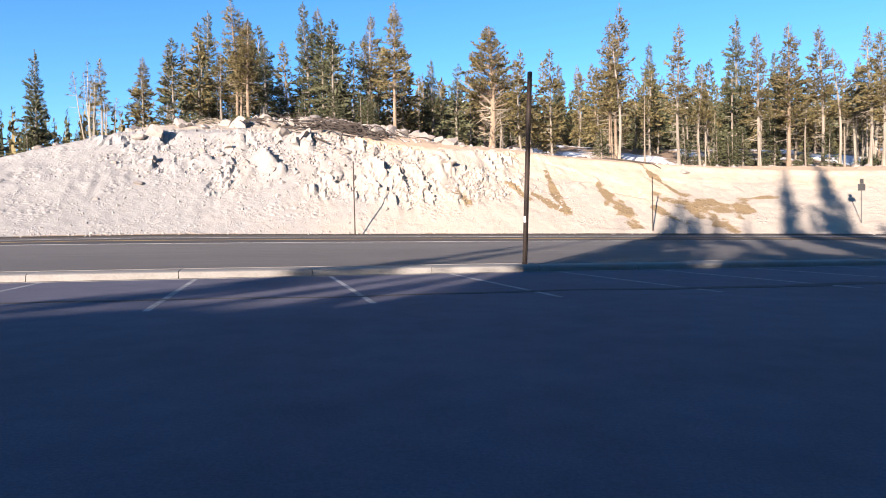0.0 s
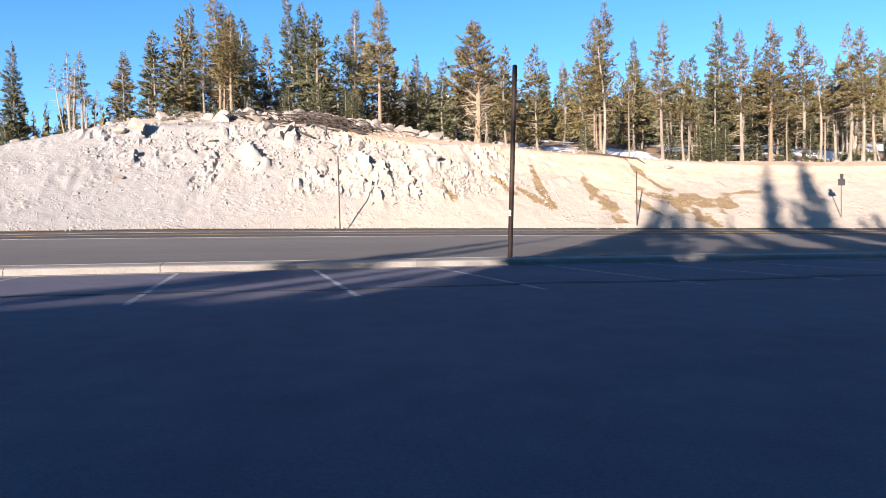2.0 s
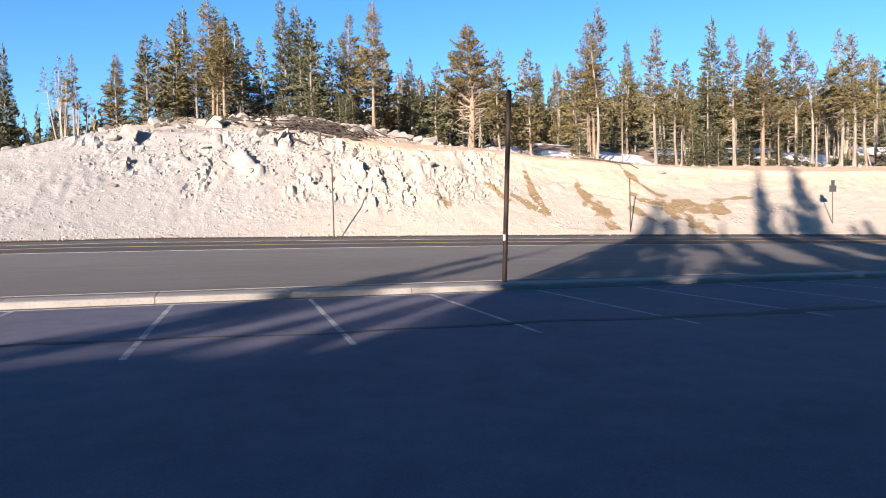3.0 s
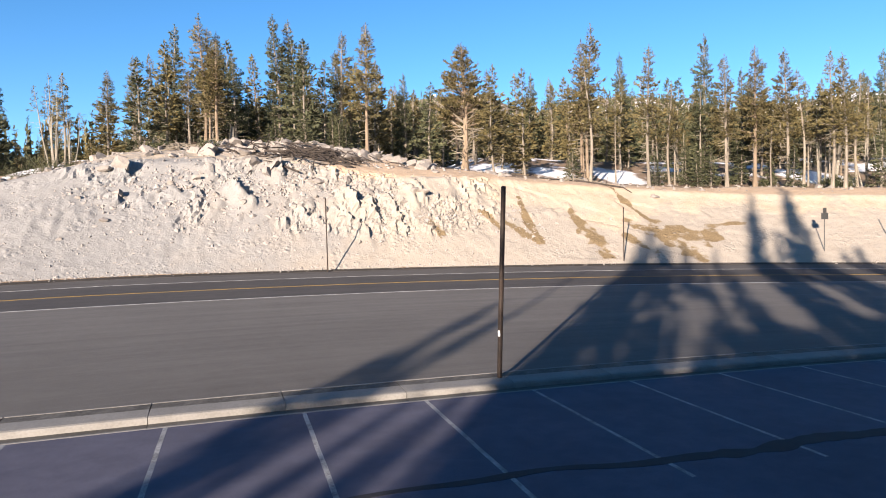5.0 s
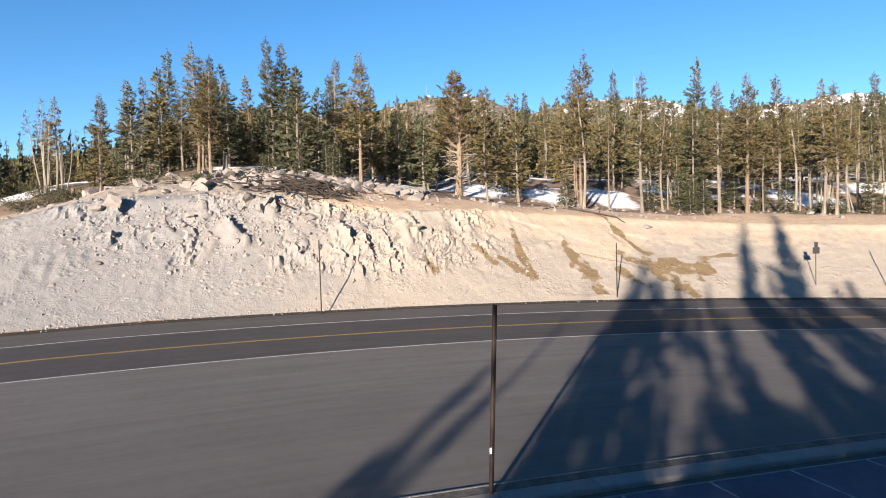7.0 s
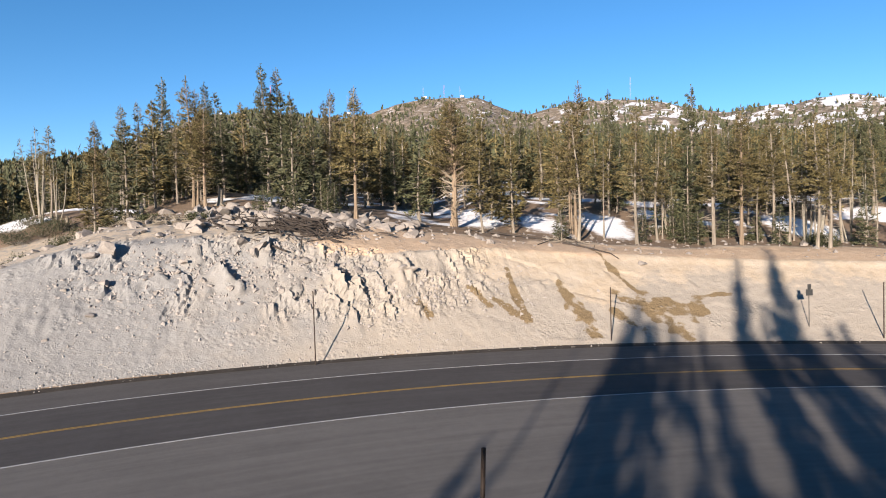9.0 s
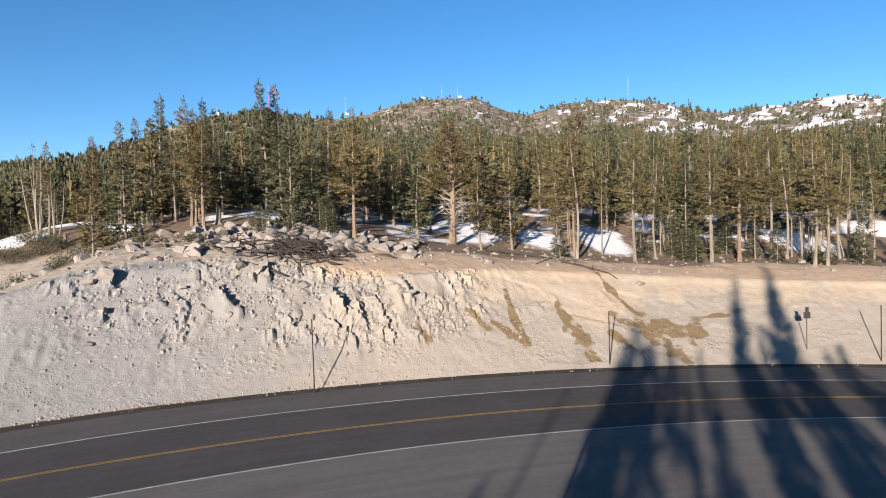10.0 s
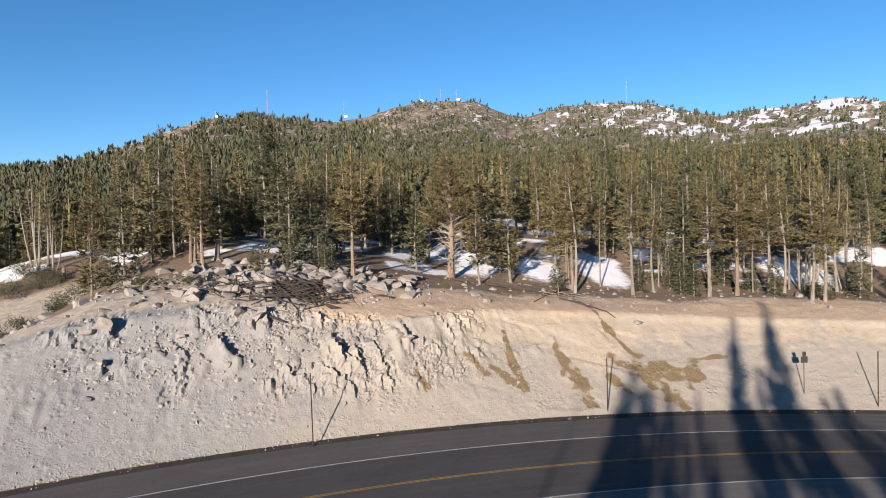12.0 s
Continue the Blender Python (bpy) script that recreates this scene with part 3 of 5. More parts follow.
def kerb_mesh(name, prof, length, mat):
    """A profile (across, up) drawn along the kerb, its ends shut."""
    n = len(prof)
    xs = [-length / 2, -length / 6, length / 6, length / 2]
    verts = [(x, a, z) for x in xs for a, z in prof]
    faces = [(i * n + j, i * n + (j + 1) % n, (i + 1) * n + (j + 1) % n, (i + 1) * n + j) for i in range(3) for j in range(n)]
    faces += [tuple(range(n - 1, -1, -1)), tuple(range(3 * n, 4 * n))]
    m = bpy.data.meshes.new(name)
    m.from_pydata(verts, [], faces)
    m.materials.append(mat)
    return m


LIP = kerb_mesh("gutter_lip", [(-0.05, -0.1), (-0.05, 0.004), (-0.04, 0.010), (0.03, 0.010), (0.03, -0.1)], 2.744, M_CONCRETE)
GUTTER = kerb_mesh("gutter_slab", [(0.033, -0.1), (0.033, 0.002), (0.29, 0.006), (0.29, -0.1)], 2.744, M_GUTTER)
FRONT = kerb_mesh("kerb_section", [(0.295, -0.1), (0.305, 0.09), (0.325, 0.13), (0.38, 0.15), (0.90, 0.168), (0.90, -0.1)], 2.742, M_CONCRETE)
STRIP = kerb_mesh("kerb_strip", [(0.905, -0.1), (0.905, 0.166), (1.37, 0.160), (1.37, -0.1)], 2.742, M_STRIP)
BACK = kerb_mesh("kerb_edge", [(1.373, -0.1), (1.373, 0.168), (1.44, 0.170), (1.46, 0.155), (1.46, -0.1)], 2.742, M_CONCRETE)
for n in range(-14, 17):
    th = TH_POST + (n + 0.37) * 2.75 / KERB
    x, y = KX + KERB * math.sin(th), KY + KERB * math.cos(th)
    for m in (LIP, GUTTER, FRONT, STRIP, BACK):
        ob = new(m.name, m)
        ob.parent = kerb
        ob.matrix_basis = pose(x, y, float(base_z(x, y)), 0, 0.8, -math.degrees(th))

# the mountains behind, far enough to stand as a backdrop of their own
SKYLINE = np.array([(-43.11, 0.0705), (-37.8, 0.08), (-31.44, 0.0979), (-27.07, 0.1118), (-23.28, 0.1321), (-19.66, 0.1586), (-16.3, 0.179), (-13.29, 0.1848), (-9.48, 0.1801), (-5.55, 0.1771),
                    (-3.02, 0.1849), (-0.46, 0.1995), (1.59, 0.2059), (4.67, 0.2072), (6.71, 0.205), (9.72, 0.1824), (11.23, 0.1766), (14.74, 0.1906), (18.62, 0.1908), (21.9, 0.1842),
                    (25.05, 0.1682), (27.65, 0.1572), (30.17, 0.1621), (32.57, 0.1596), (34.11, 0.1655), (36.33, 0.1648), (38.72, 0.153), (44.47, 0.1246), (51.01, 0.0893)])   # azimuth, slope
az = np.radians(np.arange(-52, 60, 0.27))
FAR = 2300.0
mr = np.concatenate([np.linspace(400, FAR, 110), np.linspace(FAR + 40, FAR + 1200, 12)])
aa, m_r = np.meshgrid(az, mr)
ridge = 16.4 + FAR * np.interp(np.degrees(aa), SKYLINE[:, 0], SKYLINE[:, 1])
mx, my = m_r * np.sin(aa), m_r * np.cos(aa)
foot = land_z(400 * np.sin(aa), 400 * np.cos(aa)) - 3
k = np.clip((m_r - 400) / (FAR - 400), 0, 1)
mz = foot + (ridge - foot) * (0.45 * k + 0.55 * k * k)
mz = mz + (ripple(mx, my, 130.0, 200, 5) - 0.5) * 70 * k * (1 - k) * 2 + (ripple(mx, my, 30.0, 210, 4) - 0.5) * 9 * k
mz = mz - np.clip(m_r - FAR, 0, None) * 0.22
me = grid_mesh("mountain_backdrop", np.stack([mx, my, mz], -1))
msnow = smooth(0.25, 0.7, k) * (smooth(0.50, 0.62, ripple(aa * FAR * 1.1, mz, 30.0, 230, 4)) * 0.60 * smooth(0.0, 0.45, aa) + 0.46 * smooth(0.52, 0.66, ripple(aa * FAR, mz, 13.0, 235, 3)))
msnow = msnow + 0.22 * smooth(0.36, 0.58, aa) * smooth(0.35, 0.6, k) * smooth(0.50, 0.60, ripple(aa * FAR, mz, 34.0, 240, 3))
msnow = np.maximum(msnow, np.exp(-((aa - 0.62) / 0.022) ** 2 - ((k - 0.93) / 0.07) ** 2) * 1.3)
cover(me, np.stack([msnow * 0, msnow * 0, msnow, msnow * 0], -1).reshape(-1, 4))
me.materials.append(M_MOUNTAIN)
flat_shaded(me, True)
tagged(new("mountain_backdrop", me), "distant bouldery mountain ridge with snow patches", "mountain", kind="structure")


# ---- builders ----
def mesh_of(name, verts, faces, mat, smooth_faces=False):
    m = bpy.data.meshes.new(name)
    m.from_pydata(verts, [], faces)
    m.materials.append(mat)
    if not smooth_faces:
        m.shade_flat()
    return m


def part(name, data, parent, label=""):
    ob = new(name, data)
    ob.parent = parent
    if label:
        ob["label"] = label
    return ob


class Soup:
    """Collects tubes and blades, then becomes one mesh."""

    def __init__(self):
        self.v, self.f, self.n = [], [], 0

    def add(self, verts, faces):
        self.v.append(np.asarray(verts, float))
        self.f += [tuple(i + self.n for i in f) for f in faces]
        self.n += len(verts)

    def tube(self, path, radii, sides=5, tip=True):
        path, k = np.asarray(path, float), len(path)
        t = np.gradient(path, axis=0)
        t /= np.linalg.norm(t, axis=1)[:, None] + 1e-9
        up = np.where(np.abs(t[:, 2:3]) > 0.9, np.array([[1.0, 0, 0]]), np.array([[0, 0, 1.0]]))
        a = np.cross(t, up)
        a /= np.linalg.norm(a, axis=1)[:, None] + 1e-9
        b = np.cross(t, a)
        ang = np.arange(sides) * 2 * math.pi / sides
        ringed = path[:, None] + np.asarray(radii)[:, None, None] * (np.cos(ang)[None, :, None] * a[:, None] + np.sin(ang)[None, :, None] * b[:, None])
        faces = [(i * sides + j, i * sides + (j + 1) % sides, (i + 1) * sides + (j + 1) % sides, (i + 1) * sides + j) for i in range(k - 1) for j in range(sides)]
        if tip:
            faces.append(tuple(range((k - 1) * sides, k * sides)))
        self.add(ringed.reshape(-1, 3), faces)

    def blades(self, root, way, length, width, rng):
        """Narrow needles' sprays: one triangle each, from root along way."""
        n = len(root)
        side = np.cross(way, rng.normal(size=(n, 3)))
        side /= np.linalg.norm(side, axis=1)[:, None] + 1e-9
        w = np.asarray(width).reshape(-1, 1) * side
        tip = root + way * np.asarray(length).reshape(-1, 1)
        mid = root + way * np.asarray(length).reshape(-1, 1) * 0.45
        v = np.stack([root, mid + w, tip, mid - w], 1).reshape(-1, 3)
        k = np.arange(n)[:, None] * 4 + np.array([[0, 1, 2, 3]]) + self.n
        self.v.append(v)
        self.f += [tuple(q) for q in k.tolist()]
        self.n += 4 * n

    def mesh(self, name, mat, smooth_faces=False):
        return mesh_of(name, np.concatenate(self.v).tolist() if self.v else [], self.f, mat, smooth_faces)


def conifer(seed, height, bare, width, trunk_r, density=1.0, trunks=1, mats=(None, None, None), sparse=0.0, broad=False, blade=0.37):
    """Meshes of a conifer: trunk, dead limbs, crown. bare: the share of the height without needles; width: the crown's radius."""
    rng = np.random.default_rng(seed)
    trunk, limbs, crown = Soup(), Soup(), Soup()
    for q in range(trunks):
        off = rng.normal(size=2) * 0.45 * (trunks > 1)
        h = height * (1 if q == 0 else rng.uniform(0.72, 0.95))
        lean = rng.normal(size=2) * (0.012 if sparse < 0.5 else 0.07) * h + off * (0.5 if sparse < 0.5 else 1.6)
        zs = np.linspace(0, 1, 12)
        bend = rng.normal(size=2) * 0.010 * h
        path = np.stack([off[0] + lean[0] * zs + bend[0] * np.sin(zs * 5), off[1] + lean[1] * zs + bend[1] * np.sin(zs * 4), zs * h - 0.25 * (zs == 0)], 1)
        rad = trunk_r * (1 if q == 0 else 0.7) * (1 - zs) ** 0.8 + 0.015
        rad[0] *= 1.45
        trunk.tube(path, rad, 7)

        def at(z):
            s = z / h
            return np.array([np.interp(s, zs, path[:, 0]), np.interp(s, zs, path[:, 1]), z])

        z = h * 0.06
        gap = 0.36 / density ** 0.5
        sway = rng.uniform(0, 2 * math.pi)
        while z < h * 0.975:
            s = z / h
            green = s > bare + rng.normal() * 0.04
            top = (1 - s) / max(1e-3, 1 - bare)
            if broad:
                reach = width * min(1.0, 1.5 * (1 - s)) ** 0.75
            else:
                reach = width * (0.03 + 0.97 * min(1.0, 1.25 * top) ** 0.72) * (0.82 + 0.18 * math.sin(z * 2.1 + sway))
            if s < bare:
                reach = width * rng.uniform(0.45, 0.95) * (0.45 + 0.5 * s / max(bare, 1e-3))
            for _ in range(rng.integers(2, 5) if not green else rng.integers(4, 7)):
                if sparse and green and rng.random() < sparse:
                    continue
                a = rng.uniform(0, 2 * math.pi)
                ln = max(0.12, reach * rng.uniform(0.62, 1.12) * (1 + 0.16 * math.cos(a - sway)))
                rise = (-0.30 + 0.75 * s) if green else rng.uniform(-0.35, 0.15)
                if broad:
                    rise = rng.uniform(0.0, 0.5)
                k = np.linspace(0, 1, 3)
                out = np.stack([np.cos(a) * k * ln, np.sin(a) * k * ln, ln * (rise * k + rng.uniform(-0.10, 0.28) * k * k)], 1)
                out[1:-1] += rng.normal(size=(len(k) - 2, 3)) * 0.05 * ln
                limb = at(z) + out
                r0 = (0.020 + 0.011 * ln) * (2.1 if broad else 1)
                if ln > (0.3 if density > 0.6 else 1.3) or not green:
                    (limbs if not green else trunk).tube(limb, r0 * (1 - 0.8 * k), 3, False)
                if not green:
                    if ln > 0.7:
                        j = limb[1]
                        w = out[-1] / ln + rng.normal(size=3) * 0.6
                        limbs.tube([j, j + w * 0.16 * ln, j + w * 0.34 * ln], [r0 * 0.5, r0 * 0.35, r0 * 0.1], 3, False)
                    continue
                n = max(5, int(ln * 19 * density))
                bl = blade * (0.42 + 0.58 * min(1.0, 1.3 * ln / width))
                pos = rng.uniform(0.15 if not broad else 0.35, 1.0, n) ** 0.75
                across = np.array([-math.sin(a), math.cos(a), 0.0])
                fan = rng.uniform(-1, 1, n)
                root = np.stack([np.interp(pos, k, limb[:, i]) for i in range(3)], 1) + across * (fan * 0.20 * ln * (1.15 - 0.6 * pos))[:, None] + rng.normal(size=(n, 3)) * (0.04, 0.04, 0.07)
                way = (out[-1] / ln)[None] * 0.7 + across * (0.75 * fan)[:, None] + rng.normal(size=(n, 3)) * (0.25, 0.25, 0.34) + np.array([[0, 0, 0.12]])
                way /= np.linalg.norm(way, axis=1)[:, None]
                crown.blades(root, way, rng.uniform(0.6, 1.35, n) * bl, rng.uniform(0.10, 0.19, n) * bl, rng)
            z += gap * rng.uniform(0.7, 1.3) * (0.55 + 0.45 * min(1.0, 1.6 * top))
        n = int(16 + 8 * density)
        u = rng.uniform(0.95, 1.005, n)
        root = np.stack([at(h * q) for q in u])
        way = rng.normal(size=(n, 3)) * 0.38 + np.array([[0, 0, 1.0]])
        if not sparse or sparse < 0.9:
            crown.blades(root, way / np.linalg.norm(way, axis=1)[:, None], blade * rng.uniform(0.35, 0.8, n), np.full(n, blade * 0.07), rng)
    live = len(trunk.f)
    trunk.add(np.concatenate(limbs.v) if limbs.v else np.zeros((0, 3)), limbs.f)
    wood = trunk.mesh("trunk", mats[0])
    wood.materials.append(mats[1])
    wood.polygons.foreach_set("material_index", (np.arange(len(trunk.f)) >= live).astype(np.int32))
    return wood, crown.mesh("crown", mats[2])


def tree(meshes, label, group, name=""):
    name = name or ("fir_tree" if meshes[1].materials[0] == M_FIR else "pine_tree")
    root = tagged(new(name), label, "tree", group)
    for m, p in zip(meshes, ("trunk", "crown")):
        if len(m.polygons):
            part(p, m, root)
    return root


def boulder_mesh(seed, sub=2, flat=(1, 0.8, 0.7), cuts=9):
    """An angular block of granite: a ball cut by random planes and roughened."""
    rng = np.random.default_rng(seed)
    bm = bmesh.new()
    bmesh.ops.create_icosphere(bm, subdivisions=sub, radius=1)
    v = np.array([q.co for q in bm.verts])
    for _ in range(cuts):
        n = rng.normal(size=3)
        n /= np.linalg.norm(n)
        v -= n * np.clip(v @ n - rng.uniform(0.34, 0.66), 0, None)[:, None]
    v += (ripple(v[:, 0] * 3 + seed, v[:, 1] * 3 + 7 * v[:, 2], 0.9, seed, 3)[:, None] - 0.5) * 0.16 * v
    v *= np.array(flat)
    for q, c in zip(bm.verts, v):
        q.co = c
    m = bpy.data.meshes.new("boulder")
    bm.to_mesh(m)
    bm.free()
    m.materials.append(M_ROCK)
    m.shade_flat()
    return m


def ground_at(x, y):
    return float(land_z(x, y))


# ---- the trees that stand alone along the top of the bank ----
TAN, GREY = (M_BARK, M_DEAD, M_NEEDLE), (M_GREYBARK, M_DEAD, M_NEEDLE)
DARK = (M_GREYBARK, M_DEAD, M_FIR)
KINDS = {
    "slim": tree(conifer(1, 14, 0.34, 1.9, 0.17, mats=GREY, density=1.3), "slim grey-barked pine, bare below, olive needles above", "pines along the bank"),
    "slim_b": tree(conifer(2, 14, 0.40, 1.6, 0.16, 1.15, mats=GREY, sparse=0.12), "slim pine with a bare grey trunk and thin crown", "pines along the bank"),
    "tall": tree(conifer(3, 14, 0.30, 2.1, 0.19, 1.35, mats=TAN), "tall pine with tan bark and dead lower limbs", "pines along the bank"),
    "full": tree(conifer(4, 14, 0.12, 2.2, 0.18, 1.6, mats=DARK), "full dark green conifer with a pointed crown", "pines along the bank"),
    "triple": tree(conifer(5, 14, 0.34, 1.9, 0.16, 1.0, trunks=3, mats=TAN), "three-trunked pine with pale trunks and bare limbs", "pines along the bank"),
    "broad": tree(conifer(6, 14, 0.36, 3.9, 0.38, 1.7, mats=TAN, broad=True), "broad old pine with orange-tan trunk and spreading bare limbs", "pines along the bank"),
    "snag": tree(conifer(7, 14, 0.62, 1.2, 0.14, 0.7, trunks=3, mats=(M_PALE, M_PALE, M_NEEDLE), sparse=0.6), "half-dead pine with bleached leaning trunks", "pines along the bank"),
    "thin": tree(conifer(9, 14, 0.50, 1.15, 0.095, 0.95, mats=(M_GREYBARK, M_DEAD, M_NEEDLE), sparse=0.1), "thin pale-stemmed pine with a small high crown", "pines along the bank"),
    "young": tree(conifer(8, 14, 0.08, 2.2, 0.16, 1.3, mats=GREY), "young bushy pine, green down to the ground", "pines along the bank"),
}
# kind, x, y, height, turn
STANDING = [
    ("full", -70.6, 110.1, 23.7, 292), ("snag", -46.4, 83.5, 12.6, 30), ("snag", -45.2, 82.0, 11.0, 130), ("snag", -43.3, 81.5, 9.0, 250), ("slim_b", -44.9, 83.4, 12.7, 64), ("tall", -41.1, 87.2, 12.6, 85),
    ("slim", -38.6, 89.5, 14.3, 65), ("slim_b", -36.7, 91.8, 15.0, 288), ("full", -30.5, 82.6, 15.1, 312), ("slim", -25.2, 72.7, 8.1, 209),
    ("triple", -22.2, 70.1, 13.3, 14), ("tall", -20.8, 68.2, 10.9, 33), ("full", -21.1, 76.3, 10.3, 119), ("full", -18.3, 87.5, 17.3, 155),
    ("slim", -17.2, 90.1, 17.5, 223), ("slim_b", -13.4, 81.7, 9.5, 172), ("slim", -8.3, 74.0, 13.3, 95), ("tall", -4.9, 67.1, 13.5, 57),
    ("full", -1.2, 89.0, 12.0, 248), ("broad", 6.0, 74.9, 14.8, 264), ("slim", 12.7, 108.1, 17.3, 11), ("full", 20.9, 112.7, 18.2, 40),
    ("young", 22.2, 102.1, 16.2, 162), ("triple", 19.6, 73.2, 17.8, 140), ("slim_b", 20.0, 71.2, 14.1, 319), ("full", 38.4, 114.5, 22.4, 186),
    ("slim", 27.0, 71.7, 15.6, 151), ("slim_b", 30.4, 74.1, 12.0, 155), ("full", 39.0, 83.4, 19.2, 239), ("slim", 35.3, 70.0, 14.4, 211),
    ("tall", 38.8, 70.5, 15.5, 62), ("slim", 43.1, 71.3, 15.4, 265), ("slim_b", 44.9, 71.2, 13.2, 272), ("slim_b", 45.6, 67.2, 14.5, 344),
    ("slim", 46.6, 66.5, 14.0, 283), ("full", 66.6, 90.3, 16.0, 102), ("full", 65.8, 85.1, 18.0, 115),
    ("young", 13.6, 78.0, 6.4, 10),
    ("thin", 29.0, 74.5, 11.0, 10), ("thin", 31.8, 76.0, 10.0, 80), ("thin", 37.2, 73.5, 12.0, 200), ("thin", 40.8, 74.5, 13.0, 300), ("thin", 41.8, 72.4, 11.0, 140), ("thin", 47.0, 73.6, 12.0, 50), ("thin", 48.3, 71.5, 11.5, 220),
    ("thin", 50.0, 75.0, 12.0, 330), ("thin", 54.5, 74.0, 12.5, 110), ("thin", 55.8, 71.5, 11.0, 20), ("thin", 24.5, 76.0, 11.0, 260), ("thin", -27.5, 78.5, 10.5, 70), ("thin", -32.5, 79.5, 10.0, 170), ("thin", -35.5, 82.0, 11.0, 250),
    ("snag", 47.6, 72.6, 9.5, 200), ("snag", 50.4, 73.4, 10.5, 80), ("snag", 53.5, 72.6, 9.0, 10), ("snag", 57.0, 74.5, 10.5, 300), ("snag", 33.4, 77.5, 6.5, 45), ("slim_b", 49.0, 74.5, 12.5, 20), ("slim_b", 51.8, 71.8, 13.0, 140),
    ("full", -14.6, 84.0, 13.5, 70), ("full", -9.8, 85.5, 13.0, 170), ("full", 2.0, 82.0, 9.0, 40), ("full", 24.0, 90.0, 14.0, 300), ("full", 43.5, 82.0, 15.0, 60), ("young", 11.5, 82.5, 9.0, 120), ("full", -25.5, 86.0, 14.0, 210),
]
rnd = random.Random(4)
for kind, x, y, h, turn in STANDING:
    g = (h - float(rise(x, y))) / 14 * 1.03
    copy_thing(KINDS[kind], pose(x, y, ground_at(x, y) - 0.05, 0, 0, turn) @ Matrix.Diagonal((g ** 0.6, g ** 0.6, g, 1)))

# the wood behind
WOOD = [tree(conifer(20 + n, 14, b, w, 0.15, 0.46, mats=mt, blade=0.80), lab, "pines of the wood behind the bank")
        for n, (b, w, mt, lab) in enumerate([(0.18, 2.1, GREY, "slender pine in the wood behind the bank"), (0.12, 2.1, TAN, "olive pine with tan bark in the wood"),
                                             (0.06, 2.3, DARK, "dark conifer in the wood behind the bank"), (0.26, 1.9, GREY, "thin pine with a bare trunk in the wood"), (0.04, 2.5, DARK, "bushy dark conifer in the wood")])]
SHADE = {q: tree(conifer(40 + q, 14, b, w, 0.16, 0.40, mats=DARK, blade=1.25), "dense dark conifer on the rise behind the car park", "pines behind the car park") for q, b, w in ((2, 0.05, 2.2), (3, 0.12, 1.8), (4, 0.03, 2.5), (5, 0.42, 2.2))}
# the trees on the rise behind the car park, which shade it: offset across the light, height of the tip where the light passes y = -12, half width, kind
SHADERS = [(-13.8, 9.9, 0.50, 2), (-12.7, 8.9, 0.30, 3), (-13.2, 6.7, 0.34, 4), (-11.4, 6.3, 0.26, 4), (-10.35, 6.2, 0.36, 4), (-12.3, 18.6, 0.10, 3),
           (-9.0, 16.4, 0.50, 2), (-8.5, 17.2, 0.80, 5), (-8.2, 17.0, 1.1, 2), (-7.4, 18.6, 1.2, 2), (-6.5, 17.0, 0.85, 5), (-5.8, 16.8, 0.50, 3), (-4.8, 17.0, 0.45, 5), (-4.2, 16.0, 0.40, 5),
           (-3.4, 15.2, 0.33, 3), (-2.1, 16.4, 0.37, 3), (-1.5, 13.4, 0.42, 2), (0.9, 15.4, 0.40, 2), (1.9, 23.4, 0.95, 2), (2.0, 20.5, 0.80, 5), (1.6, 18.0, 0.62, 2), (3.7, 18.4, 0.48, 5), (3.9, 13.0, 0.32, 2), (5.6, 25.2, 1.15, 2), (5.7, 22.5, 1.05, 5), (5.2, 17.2, 0.75, 2), (4.6, 12.0, 0.4, 4),
           (6.3, 15.5, 0.5, 2), (7.2, 11.2, 0.6, 2), (9.2, 15.6, 0.85, 2), (10.4, 16.2, 0.7, 5), (11.6, 13.2, 0.8, 2), (8.6, 10.6, 0.6, 4)]
SHADERS += [(13.2 + 1.7 * n, 13.0 + 1.3 * math.sin(3 * n), 0.85, (2, 4)[n % 2]) for n in range(12)]
for n, (w, z, half, kind) in enumerate(SHADERS):
    s = np.linspace(-14, 30, 441)
    x, y = w + s * math.sin(SUN_AZ), -12 + s * math.cos(SUN_AZ)
    i = int(np.argmin(np.abs(np.hypot(x - KX, y - KY) - KERB + 24.0 + 1.5 * math.sin(2.4 * n))))
    x, y, foot = float(x[i]), float(y[i]), float(base_z(x[i], y[i]) + shade_berm(x[i], y[i])) - 0.2
    h = z - float(s[i]) * math.tan(SUN_EL) - foot
    slim = half / {2: 1.9, 3: 1.5, 4: 2.2, 5: 1.9}[kind]
    copy_thing(SHADE[kind], pose(x, y, foot, 0, 0, rnd.uniform(0, 360)) @ Matrix.Diagonal((slim, slim, h / 14, 1)))["group"] = "pines behind the car park"
